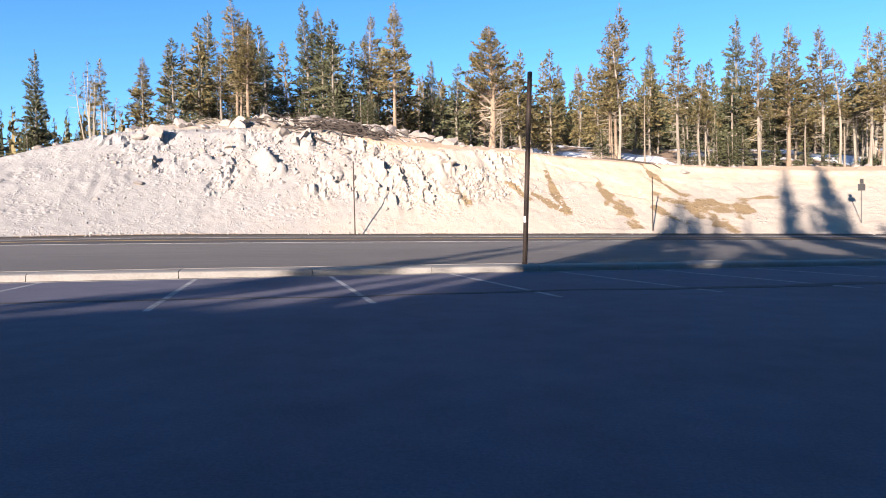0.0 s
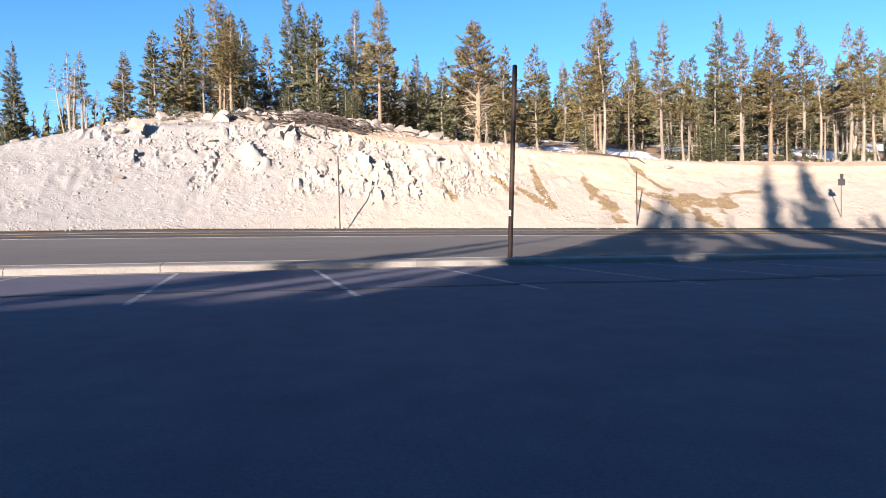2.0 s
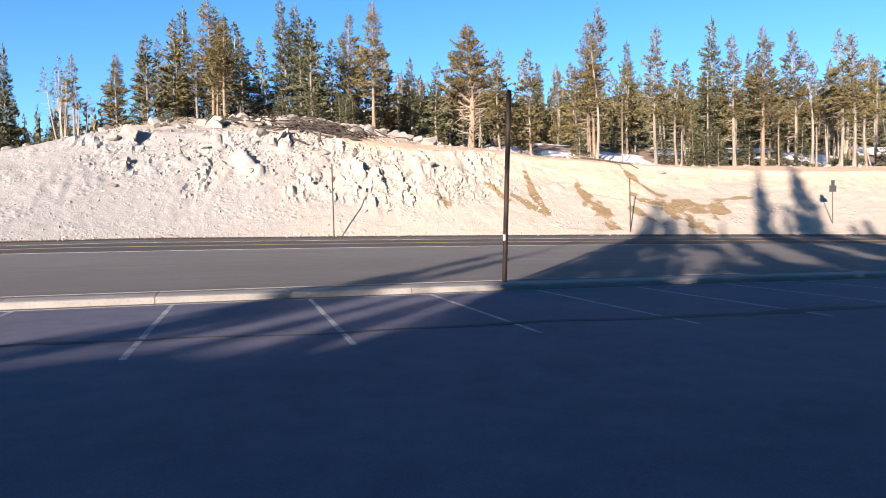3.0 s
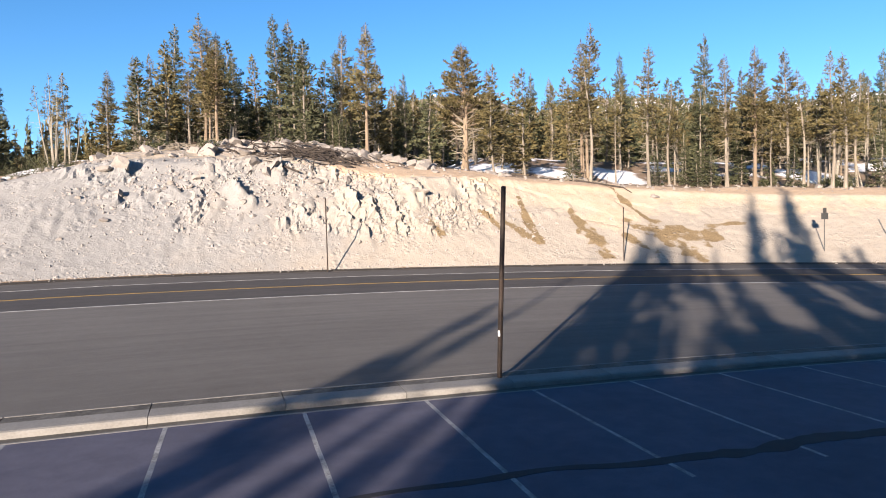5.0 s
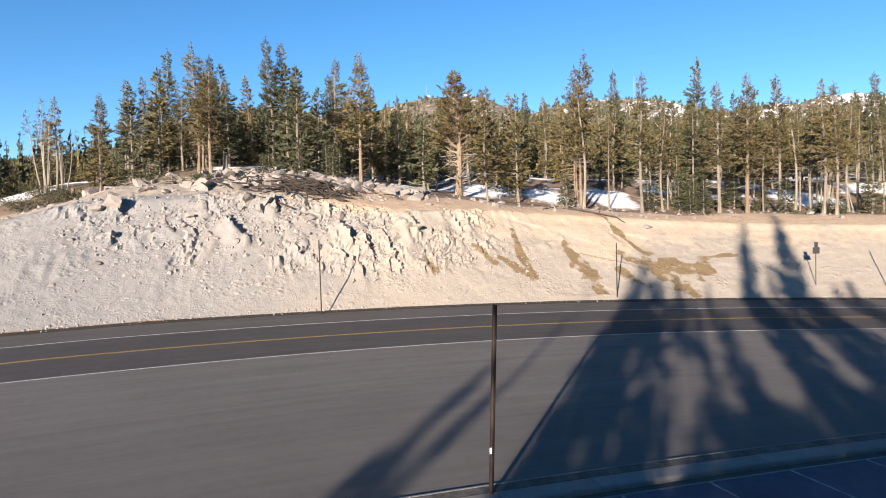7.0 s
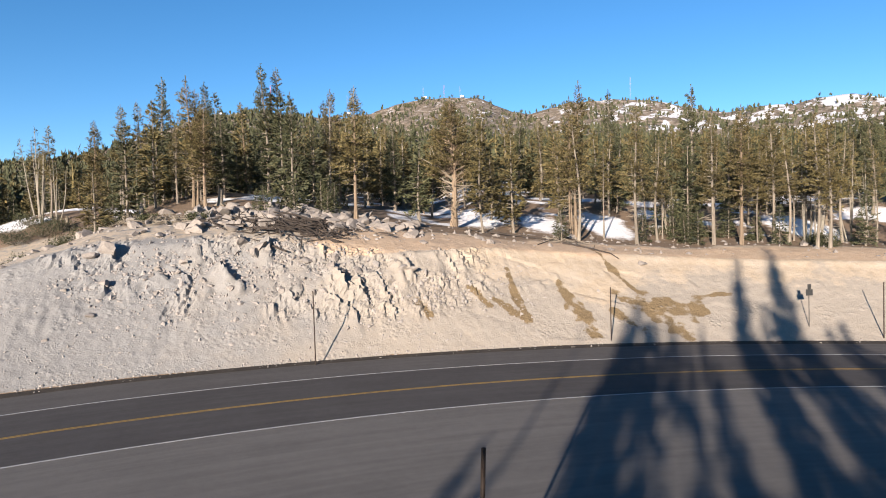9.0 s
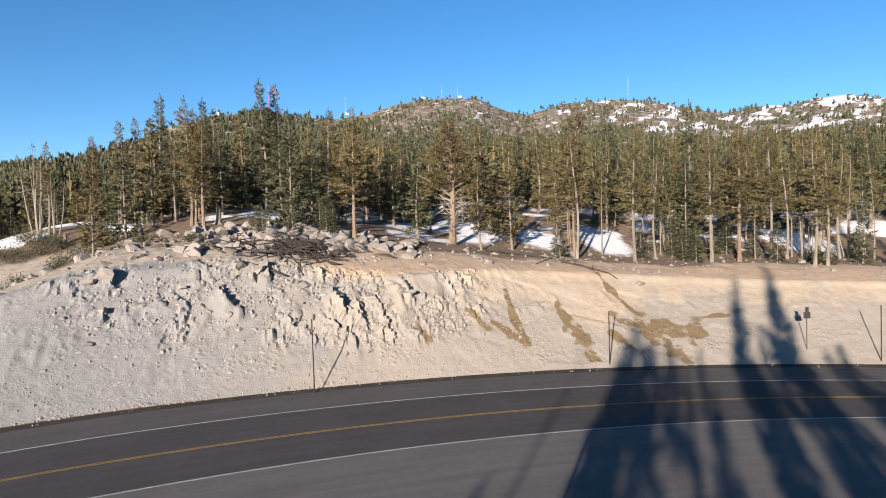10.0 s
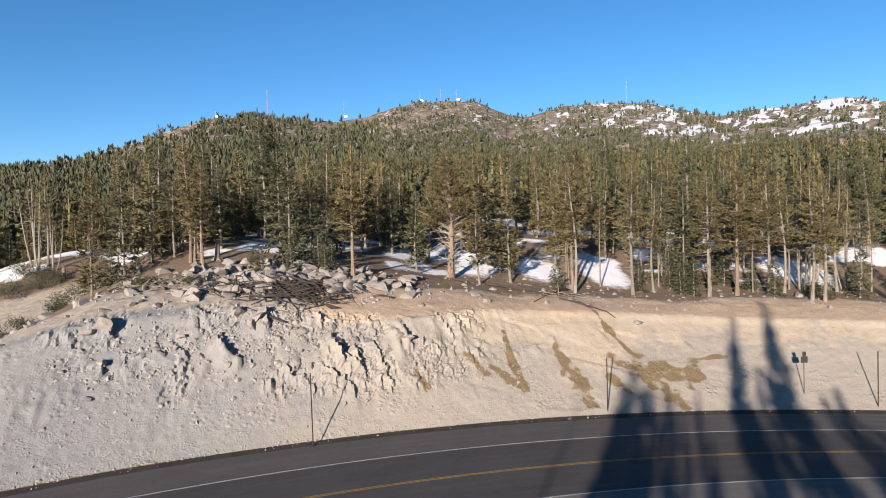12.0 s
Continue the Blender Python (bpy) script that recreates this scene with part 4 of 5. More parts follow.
# the low brush along the top of the rise
verts, faces, count = [], [], 0
crown = next(q.data for q in SHADE[4].children if q.name.startswith("crown"))
pattern = np.array([q.co for q in crown.vertices])
quads = np.array([tuple(q.vertices) for q in crown.polygons])
for n in range(90):
    w, z = 0.5 * n - 8.2 + 0.2 * math.sin(7 * n), (6.9 if n < 4 else 6.7 if n < 9 else 8.1) + 0.3 * math.sin(5 * n)
    s = np.linspace(-14, 30, 441)
    x, y = w + s * math.sin(SUN_AZ), -12 + s * math.cos(SUN_AZ)
    i = int(np.argmin(np.abs(np.hypot(x - KX, y - KY) - KERB + 23.6 + 0.8 * math.sin(2.4 * n))))
    foot = float(base_z(x[i], y[i]) + shade_berm(x[i], y[i])) - 0.2
    tall = (z - float(s[i]) * math.tan(SUN_EL) - foot) / 14
    turn = 2.4 * n
    c, d = math.cos(turn) * 0.44, math.sin(turn) * 0.44
    verts.append(np.stack([x[i] + c * pattern[:, 0] - d * pattern[:, 1], y[i] + d * pattern[:, 0] + c * pattern[:, 1], foot + tall * pattern[:, 2]], 1))
    faces.append(quads + count)
    count += len(pattern)
tagged(new("undergrowth", mesh_of("undergrowth", np.concatenate(verts).tolist(), np.concatenate(faces).tolist(), M_FIR)), "low dark evergreen brush along the rise behind the car park", "undergrowth", kind="stuff")
taken = [(x, y) for _, x, y, _, _ in STANDING]
count = 0
for _ in range(4000):
    if count >= 230:
        break
    v, th = 22 + 70 * rnd.random() ** 1.2, radians(rnd.uniform(-48, 32))
    x, y = CX + (TOE + v) * math.sin(th), CY + (TOE + v) * math.cos(th)
    if min(math.hypot(x - a, y - b) for a, b in taken) < 2.1 or abs(math.degrees(math.atan2(x, y)) - 2) > 42:
        continue
    if any(float(snow_lies(np.array(x + 0.4 * d), np.array(y + 0.916 * d))) > 0.45 for d in (3, 6, 9, 12, 16, 20)) and rnd.random() < 0.92:
        continue
    if (v < 30 and rnd.random() < 0.5) or (float(snow_lies(np.array(x), np.array(y))) > 0.5 and rnd.random() < 0.8):
        continue
    taken.append((x, y))
    if (x < -34 and y < 85) or (x < -43 and y < 100 and rnd.random() < 0.7):
        continue
    h = rnd.uniform(8, 14) * (0.78 if x < -28 else 1.0)
    g = h / 14
    copy_thing(rnd.choice(WOOD), pose(x, y, ground_at(x, y) - 0.1, rnd.gauss(0, 1), rnd.gauss(0, 1), rnd.uniform(0, 360)) @ Matrix.Diagonal((g ** 0.5, g ** 0.5, g, 1)))
    count += 1
for _ in range(2000):        # young growth between the trunks
    if count >= 305:
        break
    v, th = rnd.uniform(19, 48), radians(rnd.uniform(-48, 30))
    x, y = CX + (TOE + v) * math.sin(th), CY + (TOE + v) * math.cos(th)
    if min(math.hypot(x - a, y - b) for a, b in taken) < 1.3 or abs(math.degrees(math.atan2(x, y)) - 2) > 42 or float(snow_lies(np.array(x), np.array(y))) > 0.35 or (x < -37 and y < 98) or (x < -15 and v < 31) or any(float(snow_lies(np.array(x + 0.4 * d), np.array(y + 0.916 * d))) > 0.45 for d in (3, 6, 9, 12)):
        continue
    taken.append((x, y))
    h = rnd.uniform(2.5, 6.5)
    g = h / 14
    ob = copy_thing(WOOD[rnd.choice((2, 4, 4))], pose(x, y, ground_at(x, y) - 0.1, rnd.gauss(0, 2), rnd.gauss(0, 2), rnd.uniform(0, 360)) @ Matrix.Diagonal((g ** 0.7, g ** 0.7, g, 1)))
    ob.name = "young_conifer"
    tagged(ob, "young bushy conifer between the tall trunks", group="young conifers in the wood")
    count += 1
for t in (*KINDS.values(), *WOOD, *SHADE.values()):      # the patterns themselves stand in the wood too
    v, th = rnd.uniform(60, 90), radians(rnd.uniform(-30, 20))
    x, y = CX + (TOE + v) * math.sin(th), CY + (TOE + v) * math.cos(th)
    t.matrix_basis = pose(x, y, ground_at(x, y) - 0.1)


def far_wood(name, spots, mat, label, rng, tiers=4, sprays=9, wide=0.06):
    """Many simple conifers in one mesh: ragged tiers of sprays on a stem."""
    s = Soup()
    for x, y, z, h in spots:
        n = tiers * sprays
        u = np.repeat(np.linspace(0.12, 0.98, tiers), sprays) + rng.uniform(-0.1, 0.1, n)
        a = rng.uniform(0, 2 * math.pi, n)
        w = 0.13 * h * np.clip(1.08 - u, 0.06, 1)
        root = np.stack([x + np.cos(a) * w * 0.1, y + np.sin(a) * w * 0.1, z + u * h], 1)
        way = np.stack([np.cos(a), np.sin(a), rng.uniform(-0.5, 0.5, n)], 1)
        s.blades(root, way, w * 1.25, wide * h * np.ones(n), rng)
        s.blades(np.array([[x, y, z]]), np.array([[0, 0, 1.0]]), [h], [0.03 * h], rng)
    ob = tagged(new(name, s.mesh(name, mat)), label, "woods", kind="stuff")
    return ob


rng = np.random.default_rng(11)
spots = []
while len(spots) < 2300:
    a, r = radians(rng.uniform(-40, 44)), 135 + 320 * rng.random() ** 1.1
    x, y = r * math.sin(a), r * math.cos(a)
    z = ground_at(x, y)
    if float(bank_v(x, y)) > 75:
        spots.append((x, y, z - 0.3, rng.uniform(9, 16)))
far_wood("far_woods", spots[::2], M_NEEDLE, "dense olive conifer wood on the rising slope", rng, 6, 8, 0.05)
far_wood("far_woods", spots[1::2], M_FIR, "dark conifers in the wood on the rising slope", rng, 6, 8, 0.05)

# trees over the mountain: dense on its lower slopes, scattered above
spots = []
dens = ripple(aa * FAR, mz * 1.5, 60.0, 300, 4)
rows_, cols_ = mx.shape
while len(spots) < 23000:
    i, j = int(rng.integers(0, 112)), int(rng.integers(0, cols_))
    low = 1 - smooth(0.40, 0.90, k[i, j] + 0.5 * max(-0.6, aa[i, j]))
    if rng.random() < 0.08 + 0.9 * low + 0.60 * smooth(0.44, 0.62, dens[i, j]) * (1 - 0.9 * min(1, msnow[i, j] * 1.4)):
        spots.append((mx[i, j] + rng.normal() * 4, my[i, j] + rng.normal() * 8, mz[i, j] - 0.8, rng.uniform(7, 13) * (1 + 0.70 * k[i, j]) * (1.45 if aa[i, j] < -0.03 else 1.0)))
s = Soup()
xyz, tall = np.array([q[:3] for q in spots]), np.array([q[3] for q in spots])
for q in range(6):
    lean = rng.normal(size=(len(spots), 3)) * (0.16, 0.16, 0) + (0, 0, 1)
    root = xyz + np.stack([rng.normal(size=len(spots)) * 0.07 * tall, rng.normal(size=len(spots)) * 0.07 * tall, tall * rng.uniform(0, 0.25, len(spots))], 1)
    s.blades(root, lean / np.linalg.norm(lean, axis=1)[:, None], tall * rng.uniform(0.45, 0.78, len(spots)), 0.11 * tall, rng)
tagged(new("mountain_woods", s.mesh("mountain_woods", M_FIR)), "dark conifers spread over the far mountain", "woods", kind="stuff")

# ---- rocks ----
BOULDERS = [boulder_mesh(100 + n, 2, (1, rnd.uniform(0.6, 0.9), rnd.uniform(0.5, 0.85)), 12) for n in range(16)]


def boulder(x, y, size, turn=None, sink=0.25, label="angular pale granite boulder half sunk in the bank", tilt=15, name="boulder"):
    ob = tagged(new(name, rnd.choice(BOULDERS)), label, name.replace("_", " "), "granite boulders" if name == "boulder" else "rock blocks in the bank")
    w = float(np.interp(x, KNOTS[:, 0], KNOTS[:, 1]))
    v = float(bank_v(x, y))
    z = ground_at(x, y) + float(relief(np.array([x]), np.array([y]), np.array([v]), np.array([w]))[0]) * 0.7
    ob.matrix_basis = pose(x, y, z + size * (0.35 - sink), rnd.uniform(-tilt, tilt), rnd.uniform(-tilt, tilt), rnd.uniform(0, 360) if turn is None else turn) @ Matrix.Scale(size, 4)
    return ob


for x, y, s in [(-23.2, 51.2, 1.25), (-24.4, 50.6, 0.8), (-22.1, 48.4, 0.7), (-22.1, 45.9, 0.5), (-11.9, 53.6, 1.1), (-13.4, 54.2, 1.0), (-5.6, 53.3, 0.9), (-3.8, 53.9, 0.8), (0.8, 54.6, 0.8), (-13.3, 50.0, 0.6),
                (-19.9, 62.1, 1.3), (-25.6, 61.7, 1.4), (-12.4, 62.3, 1.5), (-6.5, 68.8, 1.5), (7.7, 64.8, 0.9), (2.0, 59.6, 0.6), (45.7, 69.5, 1.0), (-9.8, 67.0, 1.5), (-14.8, 67.5, 1.4), (-18.0, 69.0, 1.3), (-8.0, 65.4, 1.2), (8.6, 62.6, 0.7), (23.5, 61.2, 0.8)]:
    boulder(x, y, s)
# blocks that stand out of the face, each with a dark gap beside it
for x, y, s in [(-6.0, 53.6, 0.9), (-3.6, 52.9, 0.75), (0.2, 54.9, 0.9), (-13.6, 51.0, 0.9), (-12.2, 53.4, 1.1), (-8.2, 53.8, 0.7), (-17.6, 51.6, 0.8), (-15.6, 50.4, 0.6)]:
    boulder(x, y, s, sink=0.38, label="large granite block standing out of the cut bank", tilt=30, name="rock_block")
for cx_, cv_, sx_, sv_, n_ in ((-15, 6.8, 3.2, 1.5, 44), (-21, 8.4, 2.6, 1.4, 16), (-3.5, 5.3, 2.8, 1.1, 34), (-9, 7.4, 2.6, 1.2, 26), (2.5, 5.6, 2.2, 0.9, 14)):
    for _ in range(n_):
        x, v = rnd.gauss(cx_, sx_), min(11.0, max(0.8, rnd.gauss(cv_, sv_)))
        boulder(x, CY + math.sqrt((TOE + v) ** 2 - (x - CX) ** 2), 0.14 + 0.42 * rnd.random() ** 2.6, sink=0.46, label="broken granite block set in the cut bank", tilt=40, name="rock_block")
# boulders along the shoulder of the dome
for _ in range(60):
    x = rnd.uniform(-46, -17)
    v = rnd.uniform(11.5, 21.0)
    boulder(x, CY + math.sqrt((TOE + v) ** 2 - (x - CX) ** 2), 0.35 + 0.95 * rnd.random() ** 2.0, sink=0.27, label="pale granite boulder lying on the hilltop", tilt=20)
# the boulder field on the hilltop: large blocks crowded together, smaller ones between
for _ in range(85):
    x = min(1.0, max(-20.0, rnd.gauss(-8.5, 5.5)))
    v = rnd.uniform(13.5, 22.5)
    boulder(x, CY + math.sqrt((TOE + v) ** 2 - (x - CX) ** 2), 0.8 + 0.9 * rnd.random() ** 1.6, sink=0.30, label="large pale granite boulder in the field on the hilltop", tilt=25)
for _ in range(110):
    x = min(2.0, max(-36.0, rnd.gauss(-13, 7)))
    v = rnd.uniform(12.5, 25)
    boulder(x, CY + math.sqrt((TOE + v) ** 2 - (x - CX) ** 2), 0.40 + 1.2 * rnd.random() ** 1.8, sink=0.27, label="pale granite boulder lying on the hilltop")


def scree(name, n, pick, label, mat):
    """Loose angular stones, in one mesh."""
    s = Soup()
    bm = bmesh.new()
    bmesh.ops.create_icosphere(bm, subdivisions=1, radius=1)
    unit = np.array([q.co for q in bm.verts])
    faces = [tuple(q.index for q in f.verts) for f in bm.faces]
    bm.free()
    x, v, size = np.array([pick() for _ in range(n)]).T
    y = CY + np.sqrt(np.maximum(1.0, (TOE + v) ** 2 - (x - CX) ** 2))
    w = np.interp(x, KNOTS[:, 0], KNOTS[:, 1])
    up = relief(x, y, v, w) * np.where(v > 0, 0.72, 0)
    z = land_z(x, y) + up
    for a, b, c, r in zip(x, y, z, size):
        q = unit * (1 + rng.normal(size=(len(unit), 1)) * 0.24) * r * rng.uniform(0.55, 1.25, 3)
        s.add(q + (a, b + r * 0.15, c - r * 0.32), faces)
    return tagged(new(name, s.mesh(name, mat)), label, "stones", kind="stuff")


ZONES = [(-15, 6.8, 3.4, 1.6, 9), (-21, 8.4, 2.8, 1.4, 5), (-3.5, 5.3, 3.0, 1.2, 8), (-9, 7.4, 2.8, 1.3, 6), (2.5, 5.6, 2.4, 1.0, 4), (-11, 3.4, 6.0, 1.2, 3), (8, 5.5, 3.0, 0.9, 1)]


def broken():
    x0, v0, sx, sv, _ = ZONES[int(rng.choice(len(ZONES), p=np.array([q[4] for q in ZONES]) / sum(q[4] for q in ZONES)))]
    return x0 + sx * rng.normal(), float(np.clip(v0 + sv * rng.normal(), 0.6, 11)), 0.03 + 0.24 * rng.random() ** 5.5


scree("broken_rock", 3200, broken, "angular broken granite lying in the cut bank", M_STONE)
scree("hilltop_stones", 900, lambda: (min(3.0, -14 + 9 * rng.normal()), rng.uniform(11.5, 24), 0.06 + 0.24 * rng.random() ** 2.5), "broken pale stones between the hilltop boulders", M_STONE)
scree("loose_stones", 5000, lambda: (rng.uniform(-42, 12), rng.uniform(0.2, 9), 0.024 + 0.095 * rng.random() ** 3.6), "loose pale stones strewn over the cut bank", M_STONE)
scree("forest_floor_stones", 340, lambda: (rng.uniform(3, 56), rng.uniform(12.5, 27), 0.08 + 0.34 * rng.random() ** 2.2), "scattered pale stones on the forest floor", M_ROCK)
scree("foot_rubble", 2800, lambda: (rng.uniform(-45, 45), -0.34 + 0.70 * rng.random(), 0.025 + 0.11 * rng.random() ** 3), "small rubble along the foot of the bank", M_STONE)

# ---- posts and sign ----
def post(name, x, y, height, r, lean, label, tape=None):
    root = tagged(new(name), label, "snow pole", "snow poles")
    s = Soup()
    dx, dy = lean
    s.tube([(0, 0, -0.4), (0, 0, 0.0), (dx * 0.5, dy * 0.5, height * 0.5), (dx, dy, height - 0.02), (dx, dy, height)], [r, r, r * 0.98, r * 0.97, r * 0.6], 10)
    part("shaft", s.mesh("shaft", M_STEEL, False), root)
    if tape:
        z0, z1 = tape
        bm = bmesh.new()
        bmesh.ops.create_cube(bm, size=1)
        for q in bm.verts:
            q.co = (q.co.x * 0.055 - r * 0.55 + dx * z0 / height, q.co.y * 0.02 - r * 0.9, q.co.z * (z1 - z0) + (z0 + z1) / 2)
        bmesh.ops.bevel(bm, geom=bm.edges[:], offset=0.004, segments=1, affect="EDGES")
        m = bpy.data.meshes.new("reflector")
        bm.to_mesh(m)
        bm.free()
        m.materials.append(M_TAPE)
        part("reflector", m, root, "small white reflective plate")
    return root


p = post("snow_pole", 2.07, 16.0, 4.86, 0.065, (0.20, 0.0), "tall black steel snow pole standing in the kerb", (1.05, 1.2))
p.location = (2.07, 16.0, float(base_z(2.07, 16.0)) + 0.14)
for x, y, h, lean in ((-6.37, 45.65, 5.40, (-0.04, 0)), (17.1, 51.25, 4.5, (0.0, 0)), (40.0, 50.4, 4.75, (0.0, 0))):
    p = post("snow_pole", x, y, h, 0.045, lean, "thin dark steel snow pole at the foot of the bank")
    p.location = (x, y, ground_at(x, y) - 0.05)

sign = tagged(new("road_sign"), "grey metal road sign seen from behind on a thin post", "sign")
s = Soup()
s.tube([(0, 0, -0.4), (0, 0, 1.8), (0, 0, 3.6)], [0.035, 0.035, 0.035], 8)
part("post", s.mesh("post", M_SIGNBACK), sign)
for name, cz, w, h in (("panel", 2.95, 0.62, 0.55), ("panel", 3.45, 0.32, 0.42)):
    bm = bmesh.new()
    bmesh.ops.create_cube(bm, size=1)
    for q in bm.verts:
        q.co = (q.co.x * w, q.co.y * 0.02 - 0.05, q.co.z * h + cz)
    bmesh.ops.bevel(bm, geom=bm.edges[:], offset=0.008, segments=1, affect="EDGES")
    m = bpy.data.meshes.new("panel")
    bm.to_mesh(m)
    bm.free()
    m.materials.append(M_SIGNBACK)
    part("panel", m, sign)
sign.location = (34.85, 52.4, ground_at(34.85, 52.4))

# ---- small things ----
def sticks(name, x, y, n, reach, label, category, mat, flat=0.25, thick=0.035):
    """A tangle of dead branches lying on one another."""
    s = Soup()
    for _ in range(n):
        a = rng.uniform(0, 2 * math.pi)
        ln = reach * rng.uniform(0.3, 1.0)
        c = np.array([rng.normal() * reach * 0.5, rng.normal() * reach * 0.25, rng.uniform(0.02, 0.35)])
        w = np.array([math.cos(a) * ln, math.sin(a) * ln * 0.6, rng.uniform(-0.1, flat) * ln])
        k = np.linspace(0, 1, 4)[:, None]
        path = c + w * (k - 0.3) + rng.normal(size=(4, 3)) * 0.06 * ln
        path[:, 2] += np.array([ground_at(x + px, y + py) for px, py in path[:, :2]]) - ground_at(x, y)
        path[:, 2] = np.maximum(path[:, 2], np.array([ground_at(x + px, y + py) for px, py in path[:, :2]]) - ground_at(x, y) + 0.02)
        r = thick * rng.uniform(0.5, 1.4)
        s.tube(path, r * np.array([1, 0.8, 0.6, 0.25]), 4)
    ob = tagged(new(name, s.mesh(name, mat)), label, category, kind="stuff")
    ob.location = (x, y, ground_at(x, y))
    return ob


sticks("brush_pile", -10.4, 58.8, 150, 5.6, "tangled pile of dead dark branches on the hilltop", "brush", M_BRUSH, 0.22, 0.075)
sticks("brush_pile", -8.0, 61.2, 80, 3.2, "tangled pile of dead dark branches on the hilltop", "brush", M_BRUSH, 0.2, 0.05)
sticks("brush_pile", -22.5, 60.0, 60, 3.4, "dry dead branches strewn among boulders", "brush", M_DEAD, 0.15, 0.05)
sticks("brush_pile", -26.5, 62.5, 40, 2.2, "dry dead twigs among boulders", "brush", M_DEAD, 0.3)
sticks("brush_pile", -21.0, 61.0, 30, 1.8, "dry dead twigs among boulders", "brush", M_DEAD, 0.3)
sticks("brush_pile", 17.5, 68.0, 28, 2.4, "dead branches lying on the forest floor", "brush", M_DEAD, 0.1)


def log(x0, y0, x1, y1, r, label="fallen dead log lying on bare earth"):
    s = Soup()
    k = np.linspace(0, 1, 8)
    xs, ys = x0 + (x1 - x0) * k, y0 + (y1 - y0) * k + 0.15 * np.sin(k * 5)
    zs = np.array([ground_at(a, b) for a, b in zip(xs, ys)]) + r * 0.9
    s.tube(np.stack([xs, ys, zs], 1), r * (1 - 0.6 * k), 8)
    for q in (2, 4, 5):
        p = np.array([xs[q], ys[q], zs[q]])
        w = rng.normal(size=3) * 0.5 + (0, 0, 0.5)
        s.tube([p, p + w * 0.5, p + w], [r * 0.3, r * 0.2, r * 0.08], 4)
    return tagged(new("fallen_log", s.mesh("fallen_log", M_BRUSH)), label, "log", "fallen logs")


log(0.9, 75.0, 9.6, 72.2, 0.14)
log(9.9, 72.0, 15.8, 69.4, 0.14)
log(19.3, 73.0, 13.8, 64.5, 0.11)
log(17.0, 66.5, 21.5, 62.0, 0.13)
log(-27.0, 60.5, -23.8, 62.5, 0.12)


def stump(x, y, h, r):
    """A weathered stump, flared at the roots and splintered at the top."""
    s = Soup()
    z = np.array([-0.2, 0.0, 0.25, 0.6, 0.9, 1.0]) * h
    s.tube(np.stack([0.05 * np.sin(z), 0.04 * z, z], 1), r * np.array([1.9, 1.5, 1.0, 0.85, 0.8, 0.45]), 9)
    for _ in range(4):
        a = rng.uniform(0, 6.28)
        s.tube([(0, 0, 0.25 * h), (math.cos(a) * r * 1.6, math.sin(a) * r * 1.6, 0.08), (math.cos(a) * r * 3, math.sin(a) * r * 3, -0.05)], [r * 0.5, r * 0.35, r * 0.15], 5)
    for _ in range(3):
        a = rng.uniform(0, 6.28)
        s.tube([(0, 0, h * 0.9), (math.cos(a) * r * 0.6, math.sin(a) * r * 0.6, h * 1.2)], [r * 0.35, 0.02], 4)
    ob = tagged(new("tree_stump", s.mesh("tree_stump", M_DEAD)), "weathered grey tree stump with splayed roots", "stump", "tree stumps")
    ob.location = (x, y, ground_at(x, y))


for x, y, h, r in ((-19.9, 70.4, 1.9, 0.30), (-27.3, 67.8, 1.3, 0.25), (-41.0, 79.5, 1.2, 0.25), (-12.8, 71.5, 1.0, 0.28), (-30.0, 70.0, 0.9, 0.2)):
    stump(x, y, h, r)


def bush(x, y, w, h, label="low dark green evergreen bush", n=900, mat=None):
    """A bush: short crooked stems and many small leaves in clumps."""
    root = tagged(new("bush"), label, "bush", "bushes")
    st, lf = Soup(), Soup()
    for _ in range(14):
        a, ln = rng.uniform(0, 6.28), rng.uniform(0.5, 1.0)
        tip = np.array([math.cos(a) * w * ln, math.sin(a) * w * ln, h * rng.uniform(0.5, 1.0)])
        st.tube([(0, 0, -0.1), tip * 0.5 + rng.normal(size=3) * 0.08, tip], [0.03, 0.02, 0.008], 4)
        m = n // 14
        base = tip * rng.uniform(0.45, 1.05, (m, 1)) + rng.normal(size=(m, 3)) * 0.16 * w
        base[:, 2] = np.abs(base[:, 2])
        way = rng.normal(size=(m, 3)) + (0, 0, 0.5)
        lf.blades(base, way / np.linalg.norm(way, axis=1)[:, None], rng.uniform(0.12, 0.26, m), rng.uniform(0.025, 0.05, m), rng)
    part("woody_base", st.mesh("woody_base", M_DEAD), root)
    part("foliage", lf.mesh("foliage", mat or M_BUSH), root)
    root.location = (x, y, ground_at(x, y))


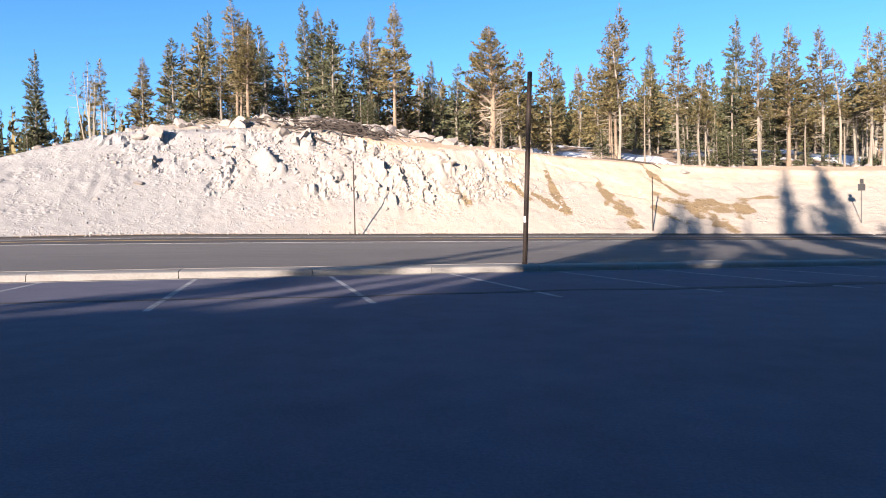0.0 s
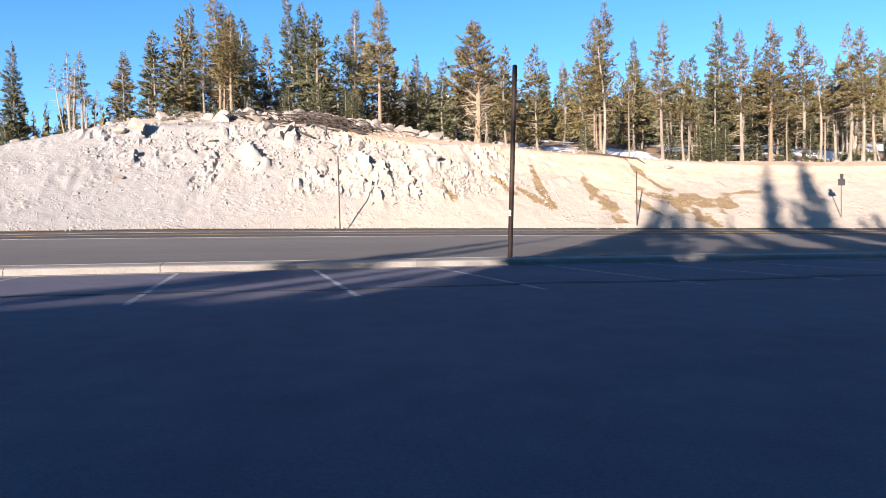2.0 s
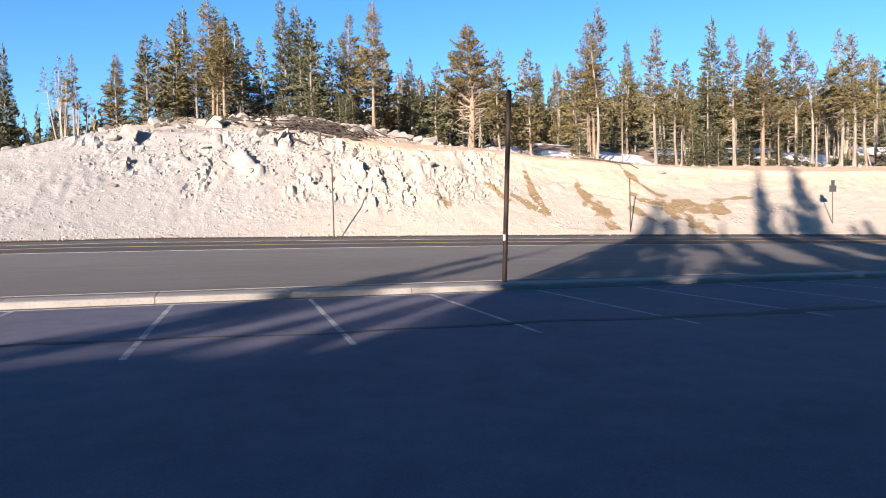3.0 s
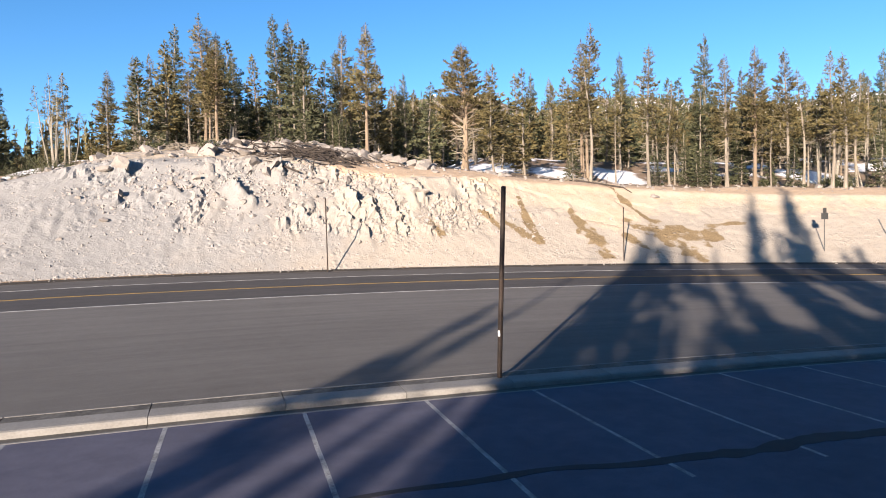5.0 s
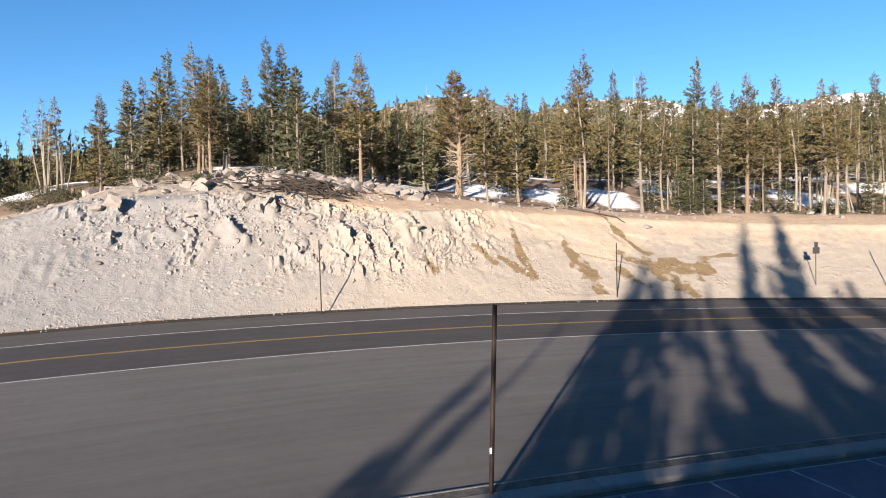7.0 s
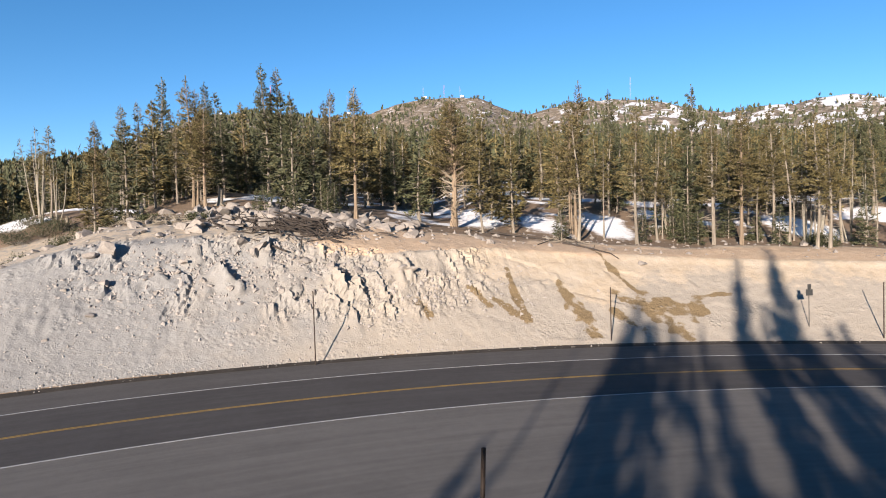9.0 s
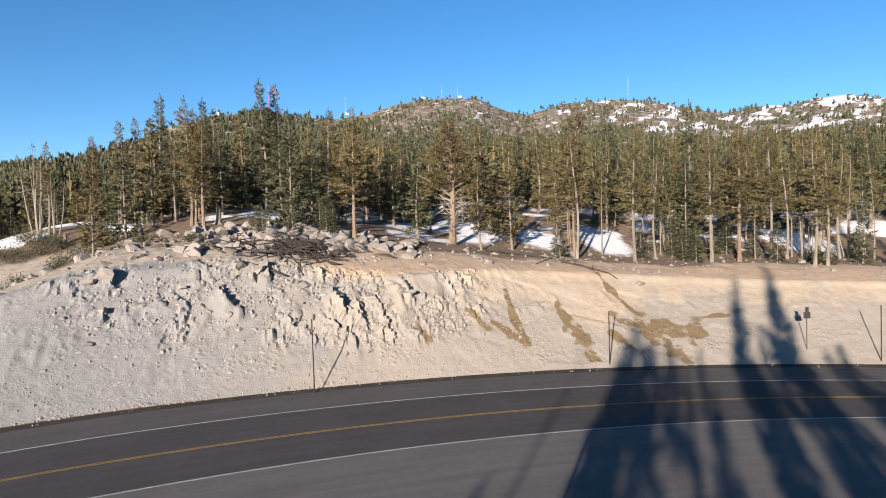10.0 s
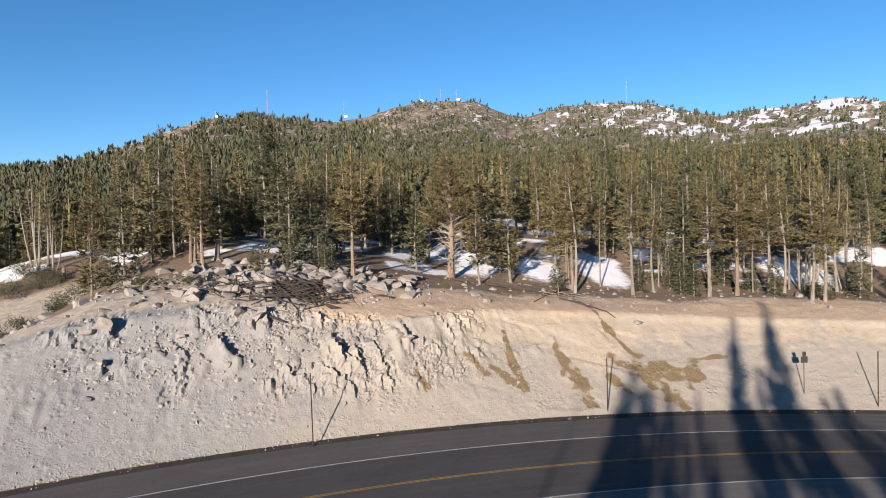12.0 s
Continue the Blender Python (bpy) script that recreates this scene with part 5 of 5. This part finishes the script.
for x, y, w, h in ((-43.8, 74.0, 2.4, 1.7), (-42.2, 76.4, 2.3, 1.6), (-45.6, 75.4, 2.4, 1.9), (-43.2, 79.0, 2.2, 1.6), (-40.5, 78.0, 2.0, 1.4), (-46.0, 80.5, 2.2, 1.8), (-38.0, 60.0, 1.9, 1.3), (-40.5, 58.5, 2.2, 1.6), (-43.5, 57.0, 2.4, 1.9), (-36.0, 62.5, 1.6, 1.1), (-33.5, 63.5, 1.3, 0.9), (-24.0, 61.0, 1.2, 0.6), (-19.0, 60.4, 1.3, 0.6),
                   (38.0, 76.0, 1.4, 1.0), (48.0, 70.5, 1.8, 1.2), (49.5, 71.5, 1.5, 1.2), (32.0, 78.0, 1.5, 1.3), (13.9, 84.0, 2.2, 2.0), (42.0, 73.5, 1.2, 0.8), (47.2, 67.5, 1.2, 0.9), (-32.0, 66.0, 1.8, 1.3), (-34.2, 66.8, 2.0, 1.5), (-29.6, 66.6, 1.4, 0.9)):
    bush(x, y, w, h)

# ---- the ridge ----
def mast(az, s0, s1, name, label, mat, hut=False, wide=1.2):
    """A radio mast on the ridge: three legs, cross bracing and aerials."""
    a = radians(az)
    x, y, z0, z1 = FAR * math.sin(a), FAR * math.cos(a), 16.4 + FAR * s0, 16.4 + FAR * s1
    h = z1 - z0
    root = tagged(new(name), label, "radio mast", "radio masts")
    s = Soup()
    for q in range(3):
        b = q * 2.094
        s.tube([(math.cos(b) * wide, math.sin(b) * wide, -6), (math.cos(b) * wide * 0.8, math.sin(b) * wide * 0.8, h)], [0.22, 0.18], 4)
    for i in range(int(h / 4)):
        b, c = i * 2.094, (i + 1) * 2.094
        s.tube([(math.cos(b) * wide, math.sin(b) * wide, i * 4.0), (math.cos(c) * wide, math.sin(c) * wide, i * 4.0 + 4)], [0.15, 0.15], 4)
    part("lattice", s.mesh("lattice", mat), root)
    d = Soup()
    for i in range(4):
        zz = h * (0.55 + 0.13 * i)
        d.tube([(wide * 1.1, 0, zz - 1.2), (wide * 1.1, 0, zz + 1.2)], [0.55, 0.55], 8)
    d.tube([(0, 0, h), (0, 0, h * 1.12)], [0.25, 0.15], 4)
    part("aerial_array", d.mesh("aerial_array", M_TOWER), root)
    root.location = (x, y, z0)
    if hut:
        bm = bmesh.new()
        bmesh.ops.create_cube(bm, size=1)
        for q in bm.verts:
            q.co = (q.co.x * 12, q.co.y * 8, q.co.z * 7 + 2.0)
        bmesh.ops.bevel(bm, geom=bm.edges[:], offset=0.4, segments=1, affect="EDGES")
        m = bpy.data.meshes.new("hut")
        bm.to_mesh(m)
        bm.free()
        m.materials.append(M_HUT)
        ob = tagged(new("equipment_hut", m), "small white equipment hut on the ridge", "hut", "ridge huts")
        ob.location = (x + 7, y - 2, z0)


mast(1.75, 0.2077, 0.2236, "radio_mast", "white radio mast beside a hut on the ridge", M_TOWER, True)
mast(3.64, 0.2068, 0.2263, "radio_mast", "thin red lattice radio mast on the ridge", M_TOWERRED)
mast(5.08, 0.2078, 0.2238, "radio_mast", "short radio mast with dishes on the ridge", M_TOWER, True)
mast(20.0, 0.1922, 0.2219, "radio_mast", "tall lattice radio mast on the ridge", M_TOWER, False, 1.8)
mast(-11.69, 0.1855, 0.2258, "radio_mast", "tall dark lattice radio mast on the ridge", M_TOWERRED, False, 1.5)
mast(-5.08, 0.1841, 0.2105, "radio_mast", "pale lattice radio mast on the ridge", M_TOWER, True, 1.5)
mast(-15.98, 0.1808, 0.1900, "radio_mast", "short mast beside a white hut on the ridge", M_TOWER, True)
